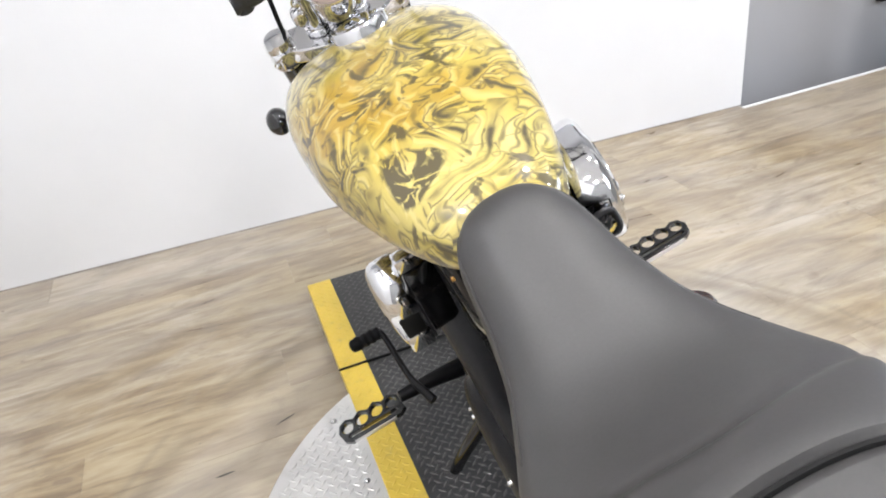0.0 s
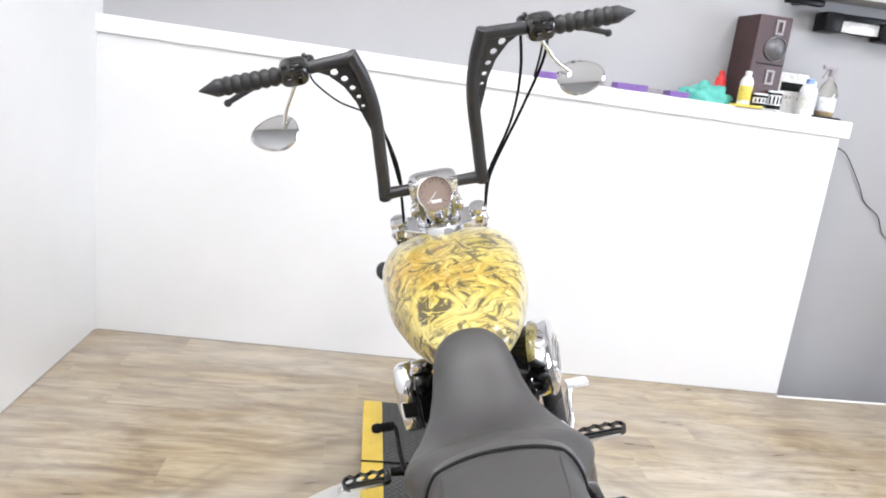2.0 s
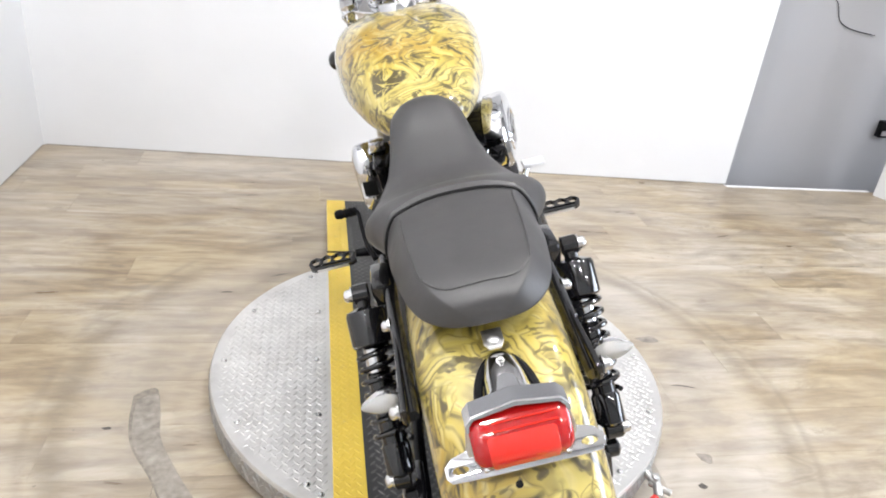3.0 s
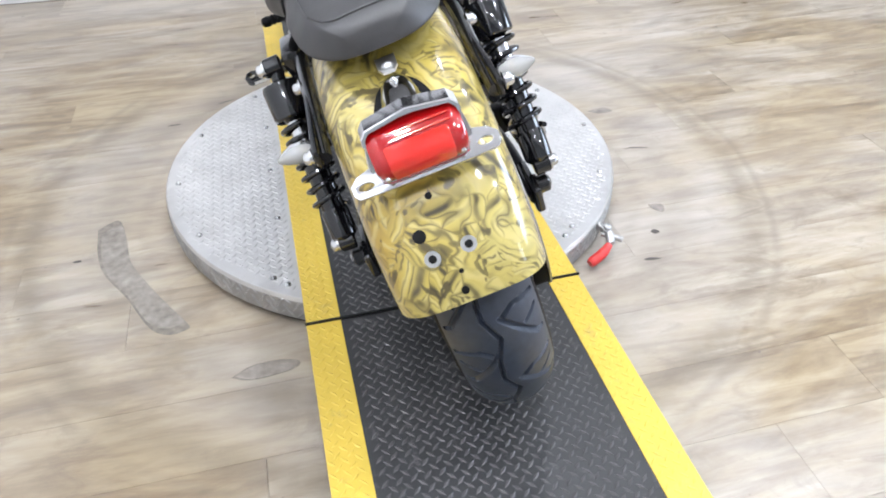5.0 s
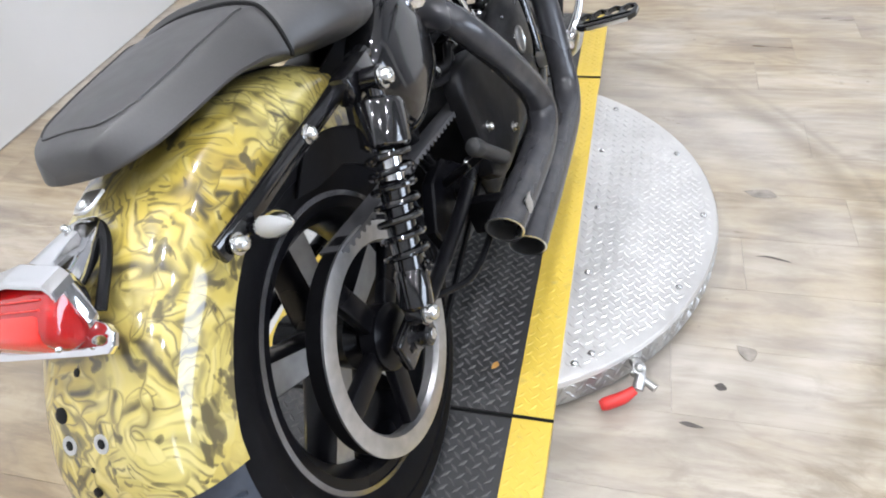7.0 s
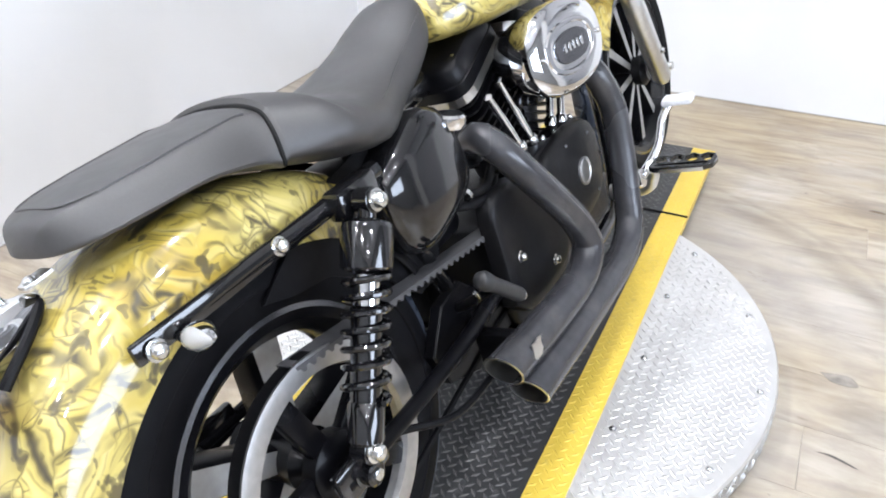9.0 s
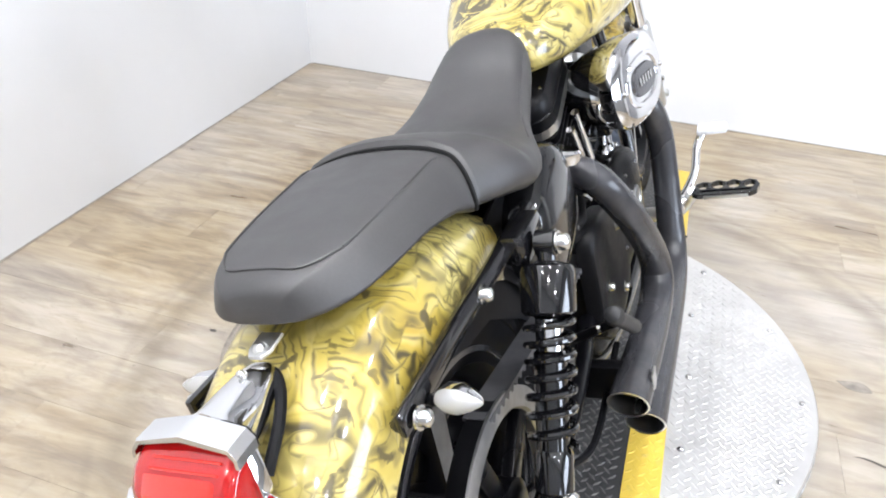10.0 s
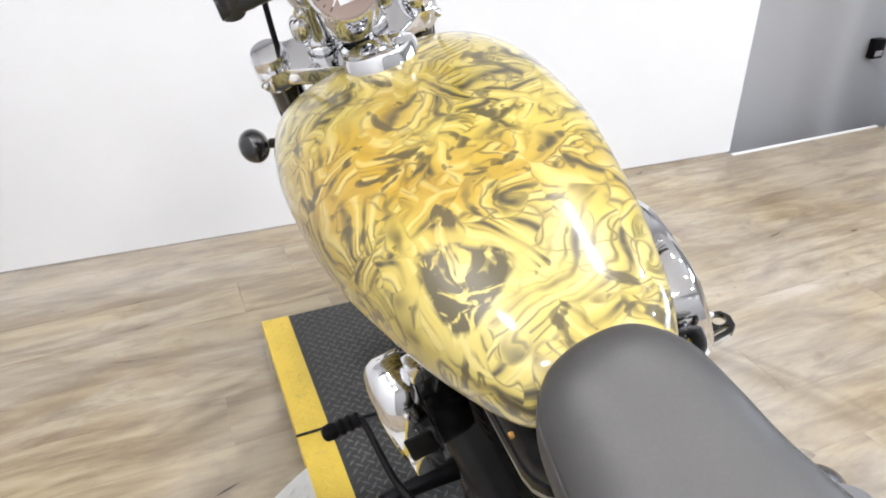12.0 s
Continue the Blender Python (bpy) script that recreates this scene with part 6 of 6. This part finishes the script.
def loudspeaker():
    m = pose(1.425, ledge_y(1.425) + 0.02, ledge_z(1.425), 0, 0, 4)
    ob = thing("loudspeaker", "dark brown wooden bookshelf loudspeaker on the ledge", "loudspeaker", at=m)
    part("cabinet", box((-0.085, -0.075, 0), (0.085, 0.115, 0.425), 0.004), "speakerwood", ob, smooth=False)
    part("woofer", lathe([(0.056, 0), (0.056, 0.008), (0.051, 0.010), (0.047, 0.004), (0.042, 0.012), (0.030, 0.022), (0.016, 0.028), (0.004, 0.030)], (0.022, -0.076, 0.280), (0, -1, 0), 32), "cone", ob, "silver grey cone")
    for z in (0.375, 0.150):
        b = plate([(-0.020, -0.032), (0.020, -0.032), (0.020, 0.032), (-0.020, 0.032)], [[(-0.012, -0.024), (0.012, -0.024), (0.012, 0.024), (-0.012, 0.024)]], 0.006, Matrix.Translation((0.022, -0.078, z)) @ pose(0, 0, 0, 90, 0, 0))
        part("port_frame", b, "dull", ob, smooth=False)
    part("shelf_gap", box((-0.060, -0.0775, 0.204), (0.080, -0.0755, 0.211)), "ink", ob, smooth=False)


def bottle(name, label, x, dy, r, h, body, cap, cap_r=None, band=None):
    ob = thing(name, label, "bottle", at=pose(x, ledge_y(x) + dy, ledge_z(x)))
    cr = cap_r or r * 0.45
    part("bottle_body", lathe([(r * 0.9, 0), (r, h * 0.04), (r, h * 0.68), (r * 0.85, h * 0.78), (cr, h * 0.86), (cr, h * 0.88)], (0, 0, 0), (0, 0, 1), 20), body, ob)
    part("cap", lathe([(cr * 1.15, h * 0.87), (cr * 1.15, h * 0.98), (cr * 0.8, h)], (0, 0, 0), (0, 0, 1), 16), cap, ob)
    if band:
        part("label_band", lathe([(r * 1.012, h * 0.18), (r * 1.012, h * 0.58)], (0, 0, 0), (0, 0, 1), 20), band, ob)
    return ob


loudspeaker()
bottle("red_bottle", "small red plastic bottle on the ledge", 1.262, 0.02, 0.026, 0.155, "redcap", "redcap")
bottle("cleaner_bottle", "white cleaner bottle with a blue and yellow label", 1.350, -0.06, 0.030, 0.165, "milk", "milk", band="yellowbox")
bottle("polish_bottle", "translucent bottle with a blue label and cap", 1.652, -0.06, 0.037, 0.170, "milk", "bluelabel", band="screen")
bottle("clear_bottle", "cloudy plastic bottle with a pale cap", 1.702, -0.005, 0.030, 0.165, "milk", "milk")
sp = thing("spray_bottle", "clear spray bottle with grey trigger head", "bottle", at=pose(1.785, ledge_y(1.785), ledge_z(1.785)))
part("bottle_body", lathe([(0.040, 0), (0.044, 0.008), (0.044, 0.12), (0.034, 0.155), (0.014, 0.185), (0.014, 0.20)], (0, 0, 0), (0, 0, 1), 22), "spraybottle", sp)
part("liquid", lathe([(0.039, 0.003), (0.041, 0.010), (0.041, 0.095), (0.040, 0.097)], (0, 0, 0), (0, 0, 1), 22), "amber", sp, "pale amber liquid")
part("paper_label", lathe([(0.0447, 0.035), (0.0447, 0.10)], (0, 0, 0), (0, 0, 1), 22, cap=False), "milk", sp)
bm = lathe([(0.016, 0.198), (0.017, 0.222), (0.012, 0.232)], (0, 0, 0), (0, 0, 1), 16)
bm = box((-0.050, -0.010, 0.228), (0.022, 0.010, 0.250), 0.005, bm)
bm = tube([(-0.022, 0, 0.230), (-0.034, 0, 0.205), (-0.045, 0, 0.185)], 0.005, 8, bm=bm)
part("trigger_head", bm, "dull", sp, "grey trigger head")
rad = thing("radio", "pale grey desk radio with a dark display", "radio", at=pose(1.605, ledge_y(1.605) + 0.04, ledge_z(1.605)))
part("radio_body", box((-0.080, -0.045, 0), (0.075, 0.055, 0.190), 0.006), "screen", rad)
part("display", box((-0.062, -0.047, 0.105), (0.050, -0.044, 0.145), 0.001), "ink", rad)
part("knob", lathe([(0.014, 0), (0.013, 0.010), (0.010, 0.012)], (0.045, -0.045, 0.075), (0, -1, 0), 18), "dull", rad)
for k in range(4):
    part("key", box((-0.064 + 0.018 * k, -0.047, 0.068), (-0.052 + 0.018 * k, -0.044, 0.084), 0.001), "dull", rad)
for x_, h_ in ((1.420, 0.072), (1.488, 0.092)):
    tin = thing("tin", "small black and white printed tin", "tin", at=pose(x_, ledge_y(x_) - 0.075, ledge_z(x_)))
    part("tin_body", lathe([(0.031, 0), (0.033, 0.004), (0.033, h_ - 0.004), (0.031, h_)], (0, 0, 0), (0, 0, 1), 24), "milk", tin)
    part("print_band", lathe([(0.0334, 0.008), (0.0334, 0.026)], (0, 0, 0), (0, 0, 1), 24, cap=False), "ink", tin)
    part("print_band", lathe([(0.0334, h_ - 0.020), (0.0334, h_ - 0.009)], (0, 0, 0), (0, 0, 1), 24, cap=False), "ink", tin)
    for k in range(5):
        a_ = radians(-150 + 30 * k)
        part("print_bar", box((-0.004, -0.0005, 0.031), (0.004, 0.0006, h_ - 0.025), m=Matrix.Rotation(a_ + math.pi / 2, 4, "Z") @ Matrix.Translation((0, -0.0334, 0))), "ink", tin, smooth=False)
bm = bmesh.new()
bmesh.ops.create_uvsphere(bm, u_segments=24, v_segments=12, radius=1.0)
for v in bm.verts:
    k = noise.noise(v.co * 3.1 + Vector((4, 1, 2))) * 0.4
    v.co = Vector((v.co.x * 0.040 * (1 + k), v.co.y * 0.030 * (1 + k), max(-0.9, v.co.z) * 0.050 * (1 + k) + 0.046))
bm.transform(pose(1.405, ledge_y(1.405) - 0.005, ledge_z(1.405)))
solid("paper_ball", bm, "milk", "crumpled white paper between the bottles", "paper")
# crumpled cloth
bm = bmesh.new()
bmesh.ops.create_uvsphere(bm, u_segments=40, v_segments=20, radius=1.0)
for v in bm.verts:
    k = noise.noise(v.co * 2.1) * 0.34 + noise.noise(v.co * 5.3) * 0.16
    v.co = Vector((v.co.x * 0.125 * (1 + k), v.co.y * 0.055 * (1 + k), max(-0.2, v.co.z) * 0.068 * (1 + 1.5 * k) + 0.012))
bm.transform(pose(1.185, ledge_y(1.185) - 0.01, ledge_z(1.185), 0, 0, -3))
solid("cleaning_cloth", bm, "teal", "crumpled teal cleaning cloth", "cloth", smooth=True)
for x, l, z, w, mat_, name, lab in ((0.60, 0.20, 0.026, 0.10, "dull", "flat_box", "flat grey box lying on the ledge"), (0.415, 0.135, 0.030, 0.09, "purple", "purple_packet", "long purple paper packet"), (0.925, 0.09, 0.028, 0.10, "dull", "flat_box", "flat grey box lying on the ledge"),
                                    (0.80, 0.15, 0.030, 0.08, "purple", "purple_packet", "long purple paper packet"), (1.025, 0.095, 0.026, 0.09, "purple", "purple_packet", "small purple paper packet"), (1.36, 0.13, 0.012, 0.09, "yellowbox", "yellow_packet", "flat yellow paper packet on the ledge"),
                                    (1.775, 0.13, 0.010, 0.12, "ink", "black_tray", "thin black tray under the bottles")):
    dy = -0.05 if mat_ == "yellowbox" else (0.0 if mat_ == "ink" else 0.02)
    if mat_ == "purple":
        dy = -0.055
    b = box((-l / 2, -w / 2, 0), (l / 2, w / 2, z), 0.003)
    b.transform(pose(x, ledge_y(x) + dy - (0.02 if mat_ == "yellowbox" else 0), ledge_z(x), 0, 0, -3 + 6 * math.sin(x * 9)))
    solid(name, b, mat_, lab, "packet" if "packet" in name else ("tray" if mat_ == "ink" else "box"))
# cable that hangs over the ledge's end
cable = solid("hanging_cable", tube([(1.74, 1.86, LEDGE + 0.014), (1.84, 1.80, LEDGE + 0.008), (1.885, 1.80, LEDGE - 0.01), (1.93, 1.88, 1.30), (2.06, 1.95, 1.25), (2.18, 1.96, 1.10), (2.23, 1.962, 1.02), (2.33, 1.962, 0.95), (2.38, 1.962, 0.86), (2.47, 1.962, 0.82), (2.62, 1.962, 0.80)], 0.0024, 8), "ink",
              "thin black cable hanging over the ledge's end", "cable", smooth=True)
# black devices on the grey wall
dev = thing("wall_device", "black wall-mounted device with a pale panel", "device", at=pose(1.735, 1.965, 1.822))
part("housing", box((-0.010, -0.10, 0), (0.085, 0.0, 0.092), 0.010), "satinblack", dev)
part("rail", box((0.080, -0.085, 0.066), (0.420, -0.010, 0.092), 0.006), "satinblack", dev)
part("rail", tube([(0.080, -0.080, 0.006), (0.20, -0.085, 0.001), (0.34, -0.080, 0.010)], 0.003, 8), "ink", dev)
part("panel", box((0.086, -0.060, 0.010), (0.300, -0.050, 0.064), 0.002), "screen", dev, "pale panel under the rail")
part("end_block", box((0.300, -0.085, -0.012), (0.420, 0.0, 0.064), 0.008), "satinblack", dev)
dev = thing("wall_bracket", "black bar bracket high on the wall", "bracket", at=pose(1.60, 1.965, 1.928))
part("bracket_bar", box((-0.085, -0.10, 0), (0.105, -0.06, 0.030), 0.006), "satinblack", dev)
part("bracket_arm", box((-0.01, -0.06, 0.004), (0.02, 0.0, 0.024), 0.002), "satinblack", dev)
out = thing("wall_socket", "dark outlet box low on the grey wall", "socket", at=pose(2.89, 1.968, 0.245))
part("socket_box", box((-0.035, -0.04, 0), (0.035, 0.0, 0.095), 0.004), "satinblack", out)
part("socket_plate", box((-0.024, -0.043, 0.012), (0.024, -0.039, 0.040), 0.001), "dull", out)

# ---- floor marks ----
def patch(name, label, pts, mat_, h=0.0006):
    loop = smooth_path([(x, y, 0) for x, y in pts + pts[:1]], 6)[:-1]
    b = bmesh.new()
    c = sum((p for p in loop), Vector()) / len(loop)
    top = [b.verts.new((p.x, p.y, 0.0006 + h)) for p in loop]
    inn = [b.verts.new((c.x + (p.x - c.x) * 0.9, c.y + (p.y - c.y) * 0.9, 0.0006 + h * 1.3)) for p in loop]
    n = len(loop)
    for k in range(n):
        f = b.faces.new((top[k], top[(k + 1) % n], inn[(k + 1) % n], inn[k]))
        f.material_index = 1
    b.faces.new(inn)
    return solid(name, b, [mat_, "stainrim"], label, "stain")


patch("glue_mark", "curved patch of old glue on the planks", [(-0.81, 0.02), (-0.78, 0.046), (-0.755, 0.045), (-0.735, -0.027), (-0.715, -0.135), (-0.668, -0.235), (-0.61, -0.335), (-0.570, -0.40), (-0.567, -0.42), (-0.61, -0.428), (-0.655, -0.392), (-0.712, -0.278), (-0.775, -0.172), (-0.80, -0.08)], "stain")
patch("glue_mark", "small oval patch of old glue", [(-0.476, -0.592), (-0.433, -0.569), (-0.372, -0.566), (-0.331, -0.581), (-0.35, -0.602), (-0.434, -0.609)], "stain")
for pts, mat_ in (([(0.705, 0.020), (0.735, 0.019), (0.783, 0.007), (0.785, 0.010), (0.74, 0.025)], "scuff"), ([(0.65, -0.261), (0.688, -0.270), (0.676, -0.301), (0.655, -0.285)], "stain"), ([(0.53, -0.470), (0.55, -0.466), (0.58, -0.476), (0.55, -0.478)], "scuff"),
                  ([(-0.505, 0.655), (-0.47, 0.672), (-0.44, 0.680), (-0.465, 0.668)], "scuff"), ([(-0.66, 0.55), (-0.63, 0.554), (-0.61, 0.55), (-0.64, 0.546)], "scuff"), ([(0.70, 0.27), (0.76, 0.28), (0.78, 0.25), (0.73, 0.245)], "stain"),
                  ([(0.60, -0.372), (0.615, -0.364), (0.625, -0.378), (0.610, -0.384)], "scuff"), ([(-0.86, -0.10), (-0.84, -0.098), (-0.835, -0.106), (-0.85, -0.108)], "scuff")):
    patch("floor_scratch", "small dark scratch in the planks", pts, mat_)
solid("orange_scrap", plate([(0, 0), (0.008, 0.003), (0.013, 0.011), (0.008, 0.018), (0.001, 0.012)], [], 0.002, pose(0.175, -0.47, TOP + 0.002)), "leaf", "small orange scrap on the track", "scrap")

# ---- planks ----
PW, PL_ = 0.178, 1.22
plank_mesh = {}


def plank(x0, x1, y0, y1):
    key = (round(x1 - x0, 3), round(y1 - y0, 3))
    if key not in plank_mesh:
        w, d, g, e = key[0], key[1], 0.00012, 0.0003
        b = rings([[(g + i, g + i, z), (w - g - i, g + i, z), (w - g - i, d - g - i, z), (g + i, d - g - i, z)] for i, z in ((0, -0.012), (0, -0.0008), (e, 0.0))])
        plank_mesh[key] = finish("plank", b, "wood", False)
    ob = new("plank", plank_mesh[key])
    ob.parent = floor
    ob.location = (x0, y0, 0)


rng = random.Random(5)
rows_ = [(1.685, min(1.97, 1.685 + PW), 1.83), (1.685 + PW, 1.97, 1.83)]
y0 = 1.685
while y0 > -3.69:
    rows_.append((max(-3.7, y0 - PW), y0, 4.2))
    y0 -= PW
for ya, yb, xe in rows_:
    x = -1.62 - rng.random() * PL_
    while x < xe:
        a, b_ = max(x, -1.62), min(x + PL_, xe)
        if b_ - a > 0.02:
            plank(a, b_, ya, yb)
        x += PL_
